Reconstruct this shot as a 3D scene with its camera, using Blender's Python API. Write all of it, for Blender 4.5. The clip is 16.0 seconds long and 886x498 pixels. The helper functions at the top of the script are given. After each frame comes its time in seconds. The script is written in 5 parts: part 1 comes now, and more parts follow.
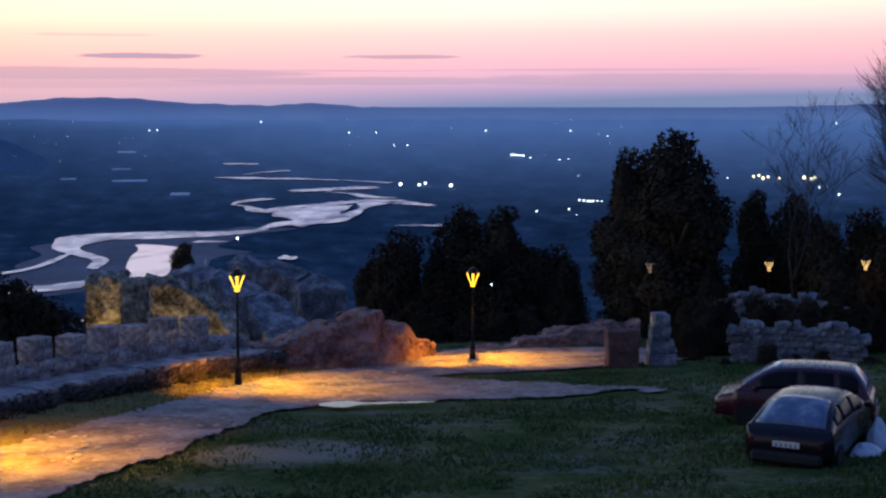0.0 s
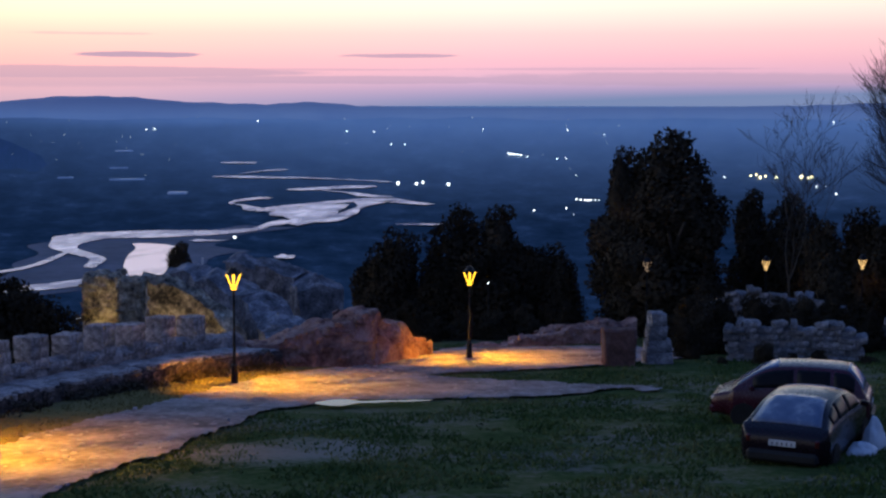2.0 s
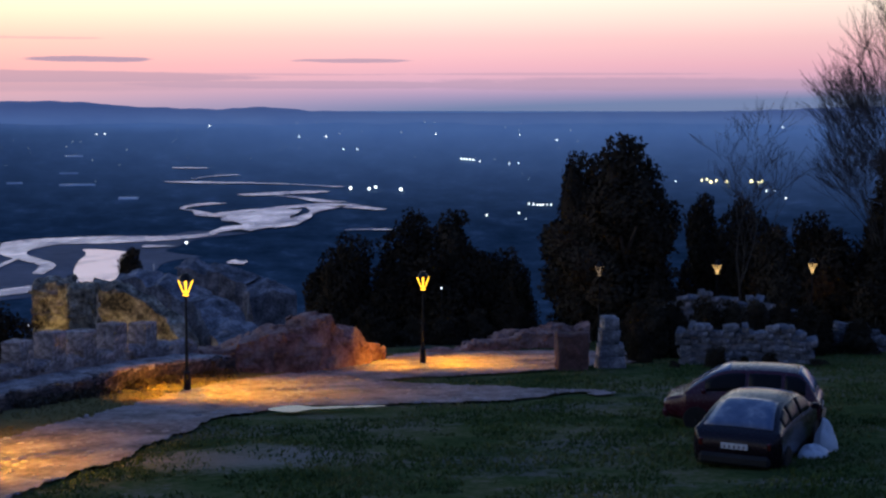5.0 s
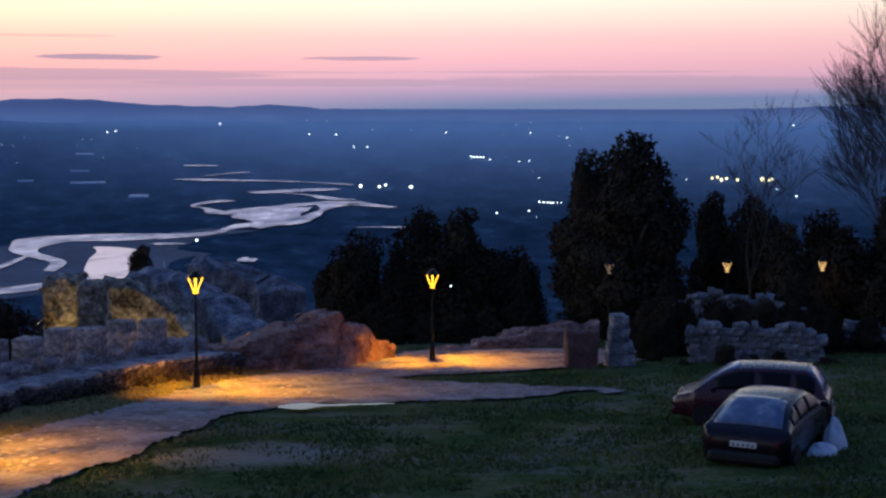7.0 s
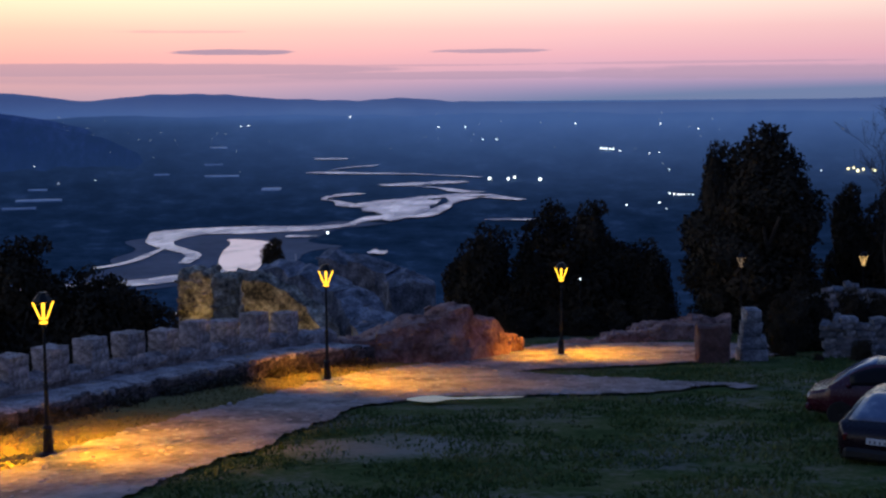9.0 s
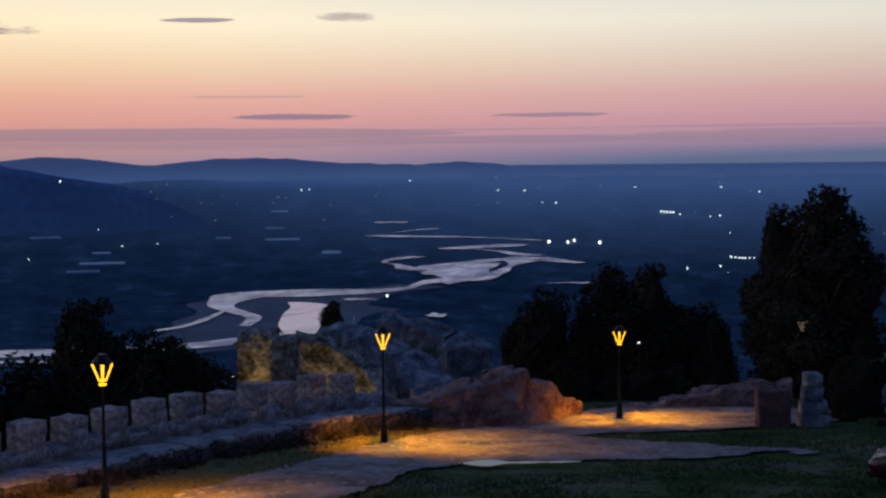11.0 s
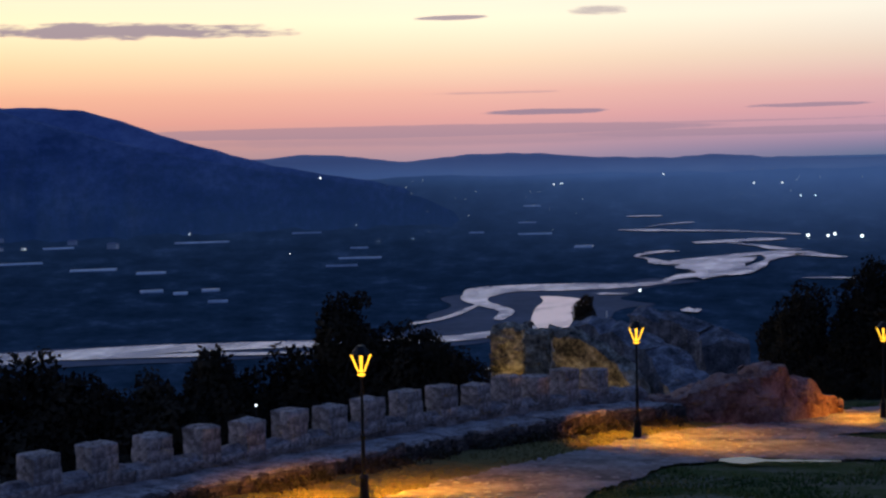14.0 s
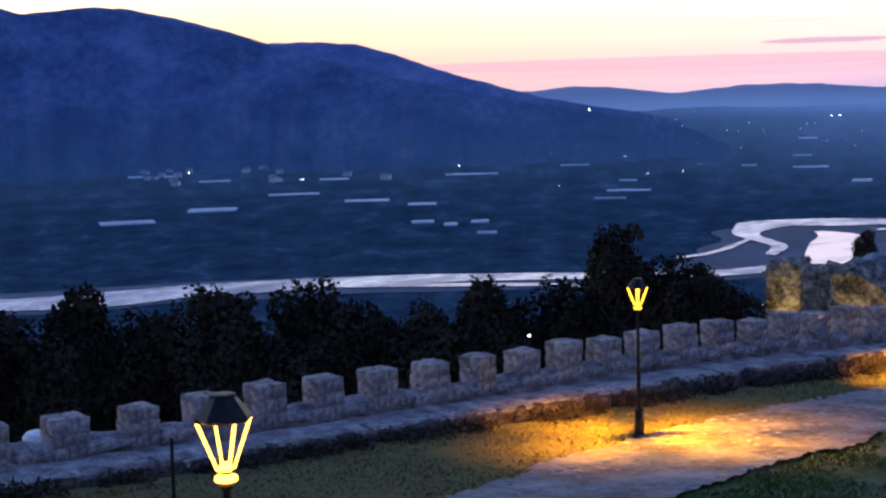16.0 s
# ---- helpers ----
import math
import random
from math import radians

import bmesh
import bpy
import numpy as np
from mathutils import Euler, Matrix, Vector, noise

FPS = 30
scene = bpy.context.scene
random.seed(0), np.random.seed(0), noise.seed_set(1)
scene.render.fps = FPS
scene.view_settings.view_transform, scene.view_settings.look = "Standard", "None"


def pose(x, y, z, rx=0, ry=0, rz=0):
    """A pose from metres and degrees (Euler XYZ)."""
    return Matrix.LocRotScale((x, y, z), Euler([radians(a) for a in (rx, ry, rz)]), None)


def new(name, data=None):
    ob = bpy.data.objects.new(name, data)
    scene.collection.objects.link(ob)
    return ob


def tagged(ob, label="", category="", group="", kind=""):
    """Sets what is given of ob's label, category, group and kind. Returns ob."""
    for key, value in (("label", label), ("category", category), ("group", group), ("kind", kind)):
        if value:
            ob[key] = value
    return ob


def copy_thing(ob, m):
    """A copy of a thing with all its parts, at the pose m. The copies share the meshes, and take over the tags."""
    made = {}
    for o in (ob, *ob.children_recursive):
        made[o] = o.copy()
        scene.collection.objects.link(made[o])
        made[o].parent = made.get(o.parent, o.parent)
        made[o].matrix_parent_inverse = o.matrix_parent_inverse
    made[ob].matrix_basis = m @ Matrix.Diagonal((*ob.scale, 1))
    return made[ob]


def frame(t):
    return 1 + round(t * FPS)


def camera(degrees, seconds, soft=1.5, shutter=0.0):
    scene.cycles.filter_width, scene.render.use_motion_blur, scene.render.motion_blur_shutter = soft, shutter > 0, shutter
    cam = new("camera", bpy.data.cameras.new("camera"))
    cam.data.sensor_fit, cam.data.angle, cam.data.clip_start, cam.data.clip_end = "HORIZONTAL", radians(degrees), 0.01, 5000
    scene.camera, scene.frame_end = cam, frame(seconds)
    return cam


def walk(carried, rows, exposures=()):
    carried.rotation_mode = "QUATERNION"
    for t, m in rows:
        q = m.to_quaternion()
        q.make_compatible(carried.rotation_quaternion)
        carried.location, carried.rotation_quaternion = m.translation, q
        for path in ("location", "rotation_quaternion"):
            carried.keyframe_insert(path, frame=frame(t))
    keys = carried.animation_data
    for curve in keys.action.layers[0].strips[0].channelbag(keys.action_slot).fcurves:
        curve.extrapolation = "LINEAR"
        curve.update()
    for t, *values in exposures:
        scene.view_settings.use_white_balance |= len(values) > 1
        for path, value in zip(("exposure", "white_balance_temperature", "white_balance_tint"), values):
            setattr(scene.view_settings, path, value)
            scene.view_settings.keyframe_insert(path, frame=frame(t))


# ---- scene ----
# camera: seconds, x, y, z, and the Euler turn in degrees
cam = camera(34.0, 16.0, soft=2.4)
PATH = [
    (0, -0.000, 0.000, 9.000, 84.41, 0.00, -0.00),
    (0.5, 0.021, 0.000, 8.996, 84.39, -0.09, 0.00),
    (1, 0.012, 0.002, 8.990, 84.37, -0.06, -0.03),
    (1.5, 0.021, 0.008, 8.989, 84.38, -0.07, -0.04),
    (2, 0.020, 0.011, 8.989, 84.37, -0.06, -0.10),
    (2.5, 0.012, 0.012, 8.989, 84.34, -0.10, -0.39),
    (3, 0.022, 0.001, 8.993, 84.40, -0.07, -0.73),
    (3.5, 0.010, 0.007, 8.993, 84.54, -0.03, -1.12),
    (4, 0.004, 0.022, 8.991, 84.61, -0.05, -1.98),
    (6.5, 0.021, 0.009, 9.003, 84.48, -0.11, -1.88),
    (7, 0.026, -0.002, 8.995, 84.48, -0.08, -1.57),
    (7.5, 0.001, 0.004, 9.000, 84.37, -0.03, -1.17),
    (8, 0.006, 0.014, 8.998, 84.04, -0.08, -1.05),
    (8.5, 0.014, 0.023, 9.001, 83.97, 0.10, 0.36),
    (9, 0.039, 0.040, 9.020, 84.19, 0.45, 3.50),
    (9.5, 0.069, -0.017, 9.017, 85.12, 0.58, 5.73),
    (9.7, 0.079, -0.031, 9.008, 85.70, 0.61, 6.12),
    (11.8, 0.117, 0.019, 9.028, 86.86, 0.56, 5.72),
    (12, 0.115, 0.009, 9.013, 86.91, 0.64, 6.44),
    (12.5, 0.097, -0.030, 9.002, 86.71, 0.95, 9.77),
    (13, 0.124, -0.021, 8.988, 86.61, 1.14, 11.99),
    (13.5, 0.097, -0.023, 8.998, 86.62, 1.22, 13.72),
    (14, 0.108, -0.024, 9.007, 86.64, 1.25, 15.78),
    (14.5, 0.080, -0.043, 9.006, 86.41, 1.28, 17.79),
    (15, 0.051, -0.027, 8.997, 85.49, 1.20, 18.72),
    (15.5, -0.049, -0.000, 9.009, 84.85, 1.30, 21.81),
    (16, -0.099, -0.003, 8.999, 84.21, 1.51, 26.36),
]
STOPS = [(0.0, 0.41), (3.0, 0.29), (4.0, 0.19), (6.5, 0.24), (7.0, 0.24), (7.5, 0.48), (8.0, 0.60), (8.5, 0.61), (9.0, 0.12), (9.7, -0.24), (11.8, -0.55), (13.0, -0.38), (14.5, -0.14), (15.0, 0.31), (15.5, 0.38), (16.0, 0.86)]
walk(cam, [(t, pose(x, y, z, rx, ry, rz)) for t, x, y, z, rx, ry, rz in PATH], STOPS)

EYE = 9.0
rnd = random.Random(7)


# ---- node helpers ----
def nodes_of(owner):
    owner.use_nodes = True
    tree = owner.node_tree
    tree.nodes.clear()
    return tree


def link(tree, a, b):
    tree.links.new(a, b)


def mathn(tree, op, a, b=None, c=None, clamp=False):
    n = tree.nodes.new("ShaderNodeMath")
    n.operation, n.use_clamp = op, clamp
    for i, v in enumerate((a, b, c)):
        if v is None:
            continue
        if isinstance(v, (int, float)):
            n.inputs[i].default_value = v
        else:
            link(tree, v, n.inputs[i])
    return n.outputs[0]


def mixc(tree, fac, a, b, mode="MIX"):
    n = tree.nodes.new("ShaderNodeMix")
    n.data_type, n.blend_type = "RGBA", mode
    for i, v in ((0, fac), (6, a), (7, b)):
        if isinstance(v, (int, float)):
            n.inputs[i].default_value = v
        elif isinstance(v, tuple):
            n.inputs[i].default_value = (*v, 1)
        else:
            link(tree, v, n.inputs[i])
    return n.outputs[2]


def ramp(tree, fac, stops):
    n = tree.nodes.new("ShaderNodeValToRGB")
    el = n.color_ramp.elements
    while len(el) < len(stops):
        el.new(0.5)
    for e, (p, c) in zip(el, stops):
        e.position, e.color = p, (*c, 1)
    link(tree, fac, n.inputs[0])
    return n.outputs[0]


def noisen(tree, vec, scale, detail=4.0, rough=0.55):
    n = tree.nodes.new("ShaderNodeTexNoise")
    n.inputs["Scale"].default_value, n.inputs["Detail"].default_value, n.inputs["Roughness"].default_value = scale, detail, rough
    if vec is not None:
        link(tree, vec, n.inputs["Vector"])
    return n.outputs["Fac"]


def mapping(tree, vec, scale):
    n = tree.nodes.new("ShaderNodeMapping")
    n.inputs["Scale"].default_value = scale
    link(tree, vec, n.inputs["Vector"])
    return n.outputs[0]


# ---- dusk sky ----
world = bpy.data.worlds.new("dusk")
scene.world = world
wt = nodes_of(world)
tc = wt.nodes.new("ShaderNodeTexCoord").outputs["Generated"]
sep = wt.nodes.new("ShaderNodeSeparateXYZ")
link(wt, tc, sep.inputs[0])
el = mathn(wt, "MULTIPLY", mathn(wt, "ARCSINE", sep.outputs[2]), 57.2958)
az = mathn(wt, "MULTIPLY", mathn(wt, "ARCTAN2", sep.outputs[0], sep.outputs[1]), 57.2958)
SKY = [(-1.0, (0.34, 0.31, 0.52)), (0.2, (0.50, 0.37, 0.57)), (0.9, (0.66, 0.41, 0.55)), (1.8, (0.94, 0.50, 0.55)), (2.8, (1.08, 0.64, 0.60)),
       (4.0, (1.20, 0.94, 0.75)), (5.6, (1.38, 1.27, 1.04)), (9.0, (1.00, 1.03, 1.05)), (18.0, (0.28, 0.42, 0.66)), (40.0, (0.058, 0.13, 0.34)), (90.0, (0.03, 0.08, 0.25))]
k = mathn(wt, "POWER", mathn(wt, "MULTIPLY", mathn(wt, "ADD", el, 1.0), 1 / 91.0, clamp=True), 0.4)
glow = ramp(wt, k, [(((e + 1) / 91.0) ** 0.4, c) for e, c in SKY])
# the afterglow is yellowest beyond the mountain and cooler the further round
SUNAZ = -34.0
off = mathn(wt, "ABSOLUTE", mathn(wt, "SUBTRACT", az, SUNAZ))
warm = mathn(wt, "SUBTRACT", 1.0, mathn(wt, "MULTIPLY", off, 1 / 36.0), clamp=True)
low = mathn(wt, "SUBTRACT", 1.0, mathn(wt, "MULTIPLY", el, 1 / 14.0), clamp=True)
warm = mathn(wt, "MULTIPLY", warm, low)
glow = mixc(wt, warm, glow, mixc(wt, 1.0, glow, (1.12, 0.92, 0.55), "MULTIPLY"))
right = mathn(wt, "MULTIPLY", mathn(wt, "ADD", az, 14.0), 1 / 36.0, clamp=True)
glow = mixc(wt, right, glow, mixc(wt, 1.0, glow, (0.73, 0.755, 0.83), "MULTIPLY"))
lowblue = mathn(wt, "MULTIPLY", right, mathn(wt, "SUBTRACT", 1.0, mathn(wt, "MULTIPLY", el, 1 / 1.0), clamp=True))
glow = mixc(wt, mathn(wt, "MULTIPLY", lowblue, 2.3, clamp=True), glow, (0.155, 0.205, 0.36))
# away from the afterglow the sky is dim and blue all round
away = mathn(wt, "MULTIPLY", mathn(wt, "SUBTRACT", off, 60.0), 1 / 60.0, clamp=True)
east = ramp(wt, mathn(wt, "MULTIPLY", el, 1 / 90.0, clamp=True), [(0.0, (0.085, 0.12, 0.235)), (0.12, (0.08, 0.12, 0.26)), (0.4, (0.048, 0.098, 0.285)), (1.0, (0.023, 0.066, 0.235))])
glow = mixc(wt, away, glow, east)
# streaks of cloud: azimuth, elevation, half width, half height, density, raggedness
CLOUDS = [(-28.5, 5.33, 7.4, 0.34, 0.85, 3.0, 1.6), (-15.4, 5.70, 1.6, 0.10, 0.8, 2.2, 2.2), (-9.6, 5.82, 1.2, 0.20, 0.55, 3.0, 1.6), (-6.4, 6.72, 6.2, 0.16, 0.6, 3.0, 1.8), (-11.8, 1.96, 2.6, 0.12, 0.85, 1.8, 2.6),
          (-1.6, 1.96, 2.4, 0.09, 0.72, 2.0, 2.4), (-13.5, 2.75, 3.0, 0.06, 0.3, 2.6, 1.6), (-17.5, 1.30, 13.5, 0.26, 0.56, 0.6, 4.0), (-15.0, 0.98, 12.0, 0.30, 0.32, 1.0, 1.6), (-3.5, 1.02, 9.0, 0.17, 0.50, 1.1, 2.6), (9.0, 1.05, 10.0, 0.30, 0.5, 1.4, 1.8),
          (-5.0, 1.42, 6.0, 0.05, 0.35, 1.6, 2.0), (6.5, 1.45, 7.0, 0.06, 0.35, 1.8, 2.0)]
puff = wt.nodes.new("ShaderNodeCombineXYZ")
link(wt, mathn(wt, "MULTIPLY", az, 0.55), puff.inputs[0])
link(wt, mathn(wt, "MULTIPLY", el, 3.2), puff.inputs[1])
ragged = mathn(wt, "SUBTRACT", noisen(wt, puff.outputs[0], 1.0, 5.0, 0.6), 0.5)
cover = None
for ca, ce, cw, ch, dens, rag, crisp in CLOUDS:
    dx = mathn(wt, "MULTIPLY", mathn(wt, "SUBTRACT", az, ca), 1 / cw)
    dy = mathn(wt, "MULTIPLY", mathn(wt, "SUBTRACT", el, ce), 1 / ch)
    rr = mathn(wt, "ADD", mathn(wt, "MULTIPLY", dx, dx), mathn(wt, "MULTIPLY", dy, dy))
    m = mathn(wt, "MULTIPLY_ADD", ragged, rag, mathn(wt, "SUBTRACT", 1.0, rr))
    m = mathn(wt, "MULTIPLY", mathn(wt, "MULTIPLY", m, crisp, clamp=True), dens)
    m = mathn(wt, "MULTIPLY", m, mathn(wt, "SUBTRACT", 2.2, rr, clamp=True))
    cover = m if cover is None else mathn(wt, "MAXIMUM", cover, m)
glow = mixc(wt, cover, glow, (0.36, 0.27, 0.38))
bg = wt.nodes.new("ShaderNodeBackground")
link(wt, glow, bg.inputs[0])
bg.inputs[1].default_value = 1.0
wo = wt.nodes.new("ShaderNodeOutputWorld")
link(wt, bg.outputs[0], wo.inputs[0])

LAMP_W = 3800.0          # each lantern
LAMP_COLOUR = (1.0, 0.41, 0.003)


# ---- materials ----
def material(name, colours, scale=4.0, rough=0.85, bump=0.3, fine=10.0, metal=0.0, stretch=(1, 1, 1), space="Object", vary=0.0, bumpdist=0.02, spec=0.3):
    """A surface whose colour wanders between the given colours at two scales, with a fine relief."""
    m = bpy.data.materials.new(name)
    t = nodes_of(m)
    coord = t.nodes.new("ShaderNodeTexCoord").outputs["Object"] if space == "Object" else t.nodes.new("ShaderNodeNewGeometry").outputs["Position"]
    v = mapping(t, coord, stretch)
    big, small = noisen(t, v, scale, 5.0), noisen(t, v, scale * fine, 4.0, 0.65)
    f = mathn(t, "MULTIPLY_ADD", mathn(t, "SUBTRACT", small, 0.5), 0.6, big)
    n = len(colours)
    c = ramp(t, f, [(0.3 + 0.4 * i / max(1, n - 1), col) for i, col in enumerate(colours)])
    if vary:
        info = t.nodes.new("ShaderNodeObjectInfo")
        gain = mathn(t, "MULTIPLY_ADD", info.outputs["Random"], 2 * vary, 1 - vary)
        hsv = t.nodes.new("ShaderNodeHueSaturation")
        link(t, gain, hsv.inputs["Value"])
        link(t, c, hsv.inputs["Color"])
        c = hsv.outputs[0]
    b = t.nodes.new("ShaderNodeBsdfPrincipled")
    link(t, c, b.inputs["Base Color"])
    link(t, mathn(t, "MULTIPLY_ADD", small, 0.2, rough - 0.1, clamp=True), b.inputs["Roughness"])
    b.inputs["Metallic"].default_value = metal
    b.inputs["Specular IOR Level"].default_value = spec
    if bump:
        bn = t.nodes.new("ShaderNodeBump")
        bn.inputs["Strength"].default_value, bn.inputs["Distance"].default_value = bump, bumpdist
        link(t, f, bn.inputs["Height"])
        link(t, bn.outputs[0], b.inputs["Normal"])
    o = t.nodes.new("ShaderNodeOutputMaterial")
    link(t, b.outputs[0], o.inputs[0])
    return m


def glowing(name, colour, strength):
    m = bpy.data.materials.new(name)
    t = nodes_of(m)
    e = t.nodes.new("ShaderNodeEmission")
    e.inputs[0].default_value, e.inputs[1].default_value = (*colour, 1), strength
    o = t.nodes.new("ShaderNodeOutputMaterial")
    link(t, e.outputs[0], o.inputs[0])
    return m


def water(name, tint, rough, ripple, distance=0.05):
    m = bpy.data.materials.new(name)
    t = nodes_of(m)
    pos = t.nodes.new("ShaderNodeNewGeometry").outputs["Position"]
    b = t.nodes.new("ShaderNodeBsdfPrincipled")
    b.inputs["Base Color"].default_value = (*tint, 1)
    b.inputs["Roughness"].default_value = rough
    b.inputs["IOR"].default_value = 1.33
    b.inputs["Specular IOR Level"].default_value = 0.5
    b.inputs["Specular Tint"].default_value = (0.92, 0.88, 1.0, 1)
    bn = t.nodes.new("ShaderNodeBump")
    bn.inputs["Strength"].default_value, bn.inputs["Distance"].default_value = 0.15, distance
    link(t, noisen(t, pos, ripple, 3.0), bn.inputs["Height"])
    link(t, bn.outputs[0], b.inputs["Normal"])
    o = t.nodes.new("ShaderNodeOutputMaterial")
    link(t, b.outputs[0], o.inputs[0])
    return m


def silty(name, gloss=(0.50, 0.55, 0.80), least=-0.55):
    """Broad silty river water: a dulled mirror of the sky, tinted bluish in place of haze."""
    m = bpy.data.materials.new(name)
    t = nodes_of(m)
    pos = t.nodes.new("ShaderNodeNewGeometry").outputs["Position"]
    streak = noisen(t, mapping(t, pos, (0.022, 0.011, 0.0)), 1.0, 6.0, 0.7)
    g = t.nodes.new("ShaderNodeBsdfGlossy")
    g.inputs["Color"].default_value = (*gloss, 1)
    g.inputs["Roughness"].default_value = 0.22
    d = t.nodes.new("ShaderNodeBsdfDiffuse")
    d.inputs["Color"].default_value = (0.16, 0.19, 0.30, 1)
    mx = t.nodes.new("ShaderNodeMixShader")
    link(t, mathn(t, "MULTIPLY_ADD", streak, 2.6, least, clamp=True), mx.inputs[0])
    link(t, d.outputs[0], mx.inputs[1])
    link(t, g.outputs[0], mx.inputs[2])
    o = t.nodes.new("ShaderNodeOutputMaterial")
    link(t, mx.outputs[0], o.inputs[0])
    return m


def verge(t, pos, ragged):
    """1 on the dry strip between the path and the wall, 0 on the green lawn."""
    sx = t.nodes.new("ShaderNodeSeparateXYZ")
    link(t, pos, sx.inputs[0])
    edge = mathn(t, "MULTIPLY_ADD", sx.outputs[1], 0.268, -15.4)
    d = mathn(t, "SUBTRACT", edge, sx.outputs[0])
    d = mathn(t, "MULTIPLY_ADD", mathn(t, "SUBTRACT", ragged, 0.5), 3.0, d)
    return mathn(t, "MULTIPLY", mathn(t, "ADD", d, 0.6), 0.8, clamp=True)


def ground_material():
    m = bpy.data.materials.new("grass_and_plain")
    t = nodes_of(m)
    pos = t.nodes.new("ShaderNodeNewGeometry").outputs["Position"]
    sx = t.nodes.new("ShaderNodeSeparateXYZ")
    link(t, pos, sx.inputs[0])
    dist = mathn(t, "SQRT", mathn(t, "ADD", mathn(t, "MULTIPLY", sx.outputs[0], sx.outputs[0]), mathn(t, "MULTIPLY", sx.outputs[1], sx.outputs[1])))
    a, b2 = noisen(t, pos, 0.35, 5.0), noisen(t, pos, 5.0, 5.0, 0.7)
    near = ramp(t, mathn(t, "MULTIPLY_ADD", mathn(t, "SUBTRACT", b2, 0.5), 0.7, a),
                [(0.30, (0.042, 0.062, 0.026)), (0.45, (0.070, 0.104, 0.036)), (0.56, (0.115, 0.128, 0.055)), (0.70, (0.20, 0.18, 0.12))])
    worn = mathn(t, "MULTIPLY", mathn(t, "SUBTRACT", mathn(t, "MULTIPLY_ADD", mathn(t, "SUBTRACT", b2, 0.5), 0.5, noisen(t, mapping(t, pos, (0.16, 0.34, 1.0)), 1.0, 4.0)), 0.56), 9.0, clamp=True)
    near = mixc(t, mathn(t, "MULTIPLY", worn, 0.7), near, (0.19, 0.175, 0.15))
    # a pale trodden patch on the lawn
    px = mathn(t, "MULTIPLY", mathn(t, "ADD", sx.outputs[0], 3.3), 1 / 1.9)
    py = mathn(t, "MULTIPLY", mathn(t, "SUBTRACT", sx.outputs[1], 28.6), 1 / 2.4)
    bare = mathn(t, "SUBTRACT", 1.0, mathn(t, "ADD", mathn(t, "MULTIPLY", px, px), mathn(t, "MULTIPLY", py, py)))
    bare = mathn(t, "MULTIPLY_ADD", mathn(t, "SUBTRACT", a, 0.5), 3.0, bare)
    bare = mathn(t, "MULTIPLY_ADD", mathn(t, "SUBTRACT", b2, 0.5), 2.0, bare, clamp=True)
    near = mixc(t, mathn(t, "MULTIPLY", bare, 0.7), near, (0.30, 0.28, 0.25))
    near = mixc(t, mathn(t, "MULTIPLY", verge(t, pos, b2), 0.8), near, mixc(t, b2, (0.115, 0.09, 0.038), (0.33, 0.26, 0.11)))
    # woods and fields in rings round the castle hill
    bearing = mathn(t, "ARCTAN2", sx.outputs[0], sx.outputs[1])
    ring = mathn(t, "DIVIDE", 1000.0, mathn(t, "MAXIMUM", dist, 100.0))
    pv = t.nodes.new("ShaderNodeCombineXYZ")
    link(t, bearing, pv.inputs[0])
    link(t, ring, pv.inputs[1])
    w1, w2 = noisen(t, mapping(t, pv.outputs[0], (42.0, 22.0, 1.0)), 1.0, 6.0, 0.60), noisen(t, mapping(t, pv.outputs[0], (190.0, 110.0, 1.0)), 1.0, 4.0, 0.7)
    # the blue of these land colours stands in for evening haze
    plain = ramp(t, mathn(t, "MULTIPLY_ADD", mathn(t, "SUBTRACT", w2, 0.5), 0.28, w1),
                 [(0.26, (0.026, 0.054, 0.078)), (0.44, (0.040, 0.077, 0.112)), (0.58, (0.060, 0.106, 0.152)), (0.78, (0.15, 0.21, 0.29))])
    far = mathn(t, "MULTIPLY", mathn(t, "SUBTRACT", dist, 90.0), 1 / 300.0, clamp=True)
    # distance haze painted in: a pale blue mixed over the far plain
    haze = mathn(t, "POWER", mathn(t, "MULTIPLY", mathn(t, "SUBTRACT", dist, 1500.0), 1 / 3000.0, clamp=True), 1.35)
    # the painted haze is weaker towards the mountain
    haze_by_bearing = mathn(t, "MULTIPLY", mathn(t, "ADD", bearing, 0.31), 1 / 0.26, clamp=True)
    haze = mathn(t, "MULTIPLY", haze, mathn(t, "MULTIPLY_ADD", haze_by_bearing, 0.80, 0.42))
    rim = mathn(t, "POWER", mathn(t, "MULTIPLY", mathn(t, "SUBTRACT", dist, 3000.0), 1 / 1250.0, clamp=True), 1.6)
    haze = mathn(t, "MAXIMUM", haze, mathn(t, "MULTIPLY", rim, mathn(t, "MULTIPLY_ADD", mathn(t, "MULTIPLY", mathn(t, "ADD", bearing, 0.37), 1 / 0.2, clamp=True), 0.65, 0.35)))
    plain = mixc(t, haze, plain, mixc(t, w1, (0.46, 0.61, 0.76), (0.66, 0.79, 0.88)))
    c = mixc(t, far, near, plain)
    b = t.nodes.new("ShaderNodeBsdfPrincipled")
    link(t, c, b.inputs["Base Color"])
    b.inputs["Roughness"].default_value = 0.95
    b.inputs["Specular IOR Level"].default_value = 0.0
    bn = t.nodes.new("ShaderNodeBump")
    bn.inputs["Strength"].default_value, bn.inputs["Distance"].default_value = 0.5, 0.05
    link(t, b2, bn.inputs["Height"])
    link(t, bn.outputs[0], b.inputs["Normal"])
    o = t.nodes.new("ShaderNodeOutputMaterial")
    link(t, b.outputs[0], o.inputs[0])
    return m


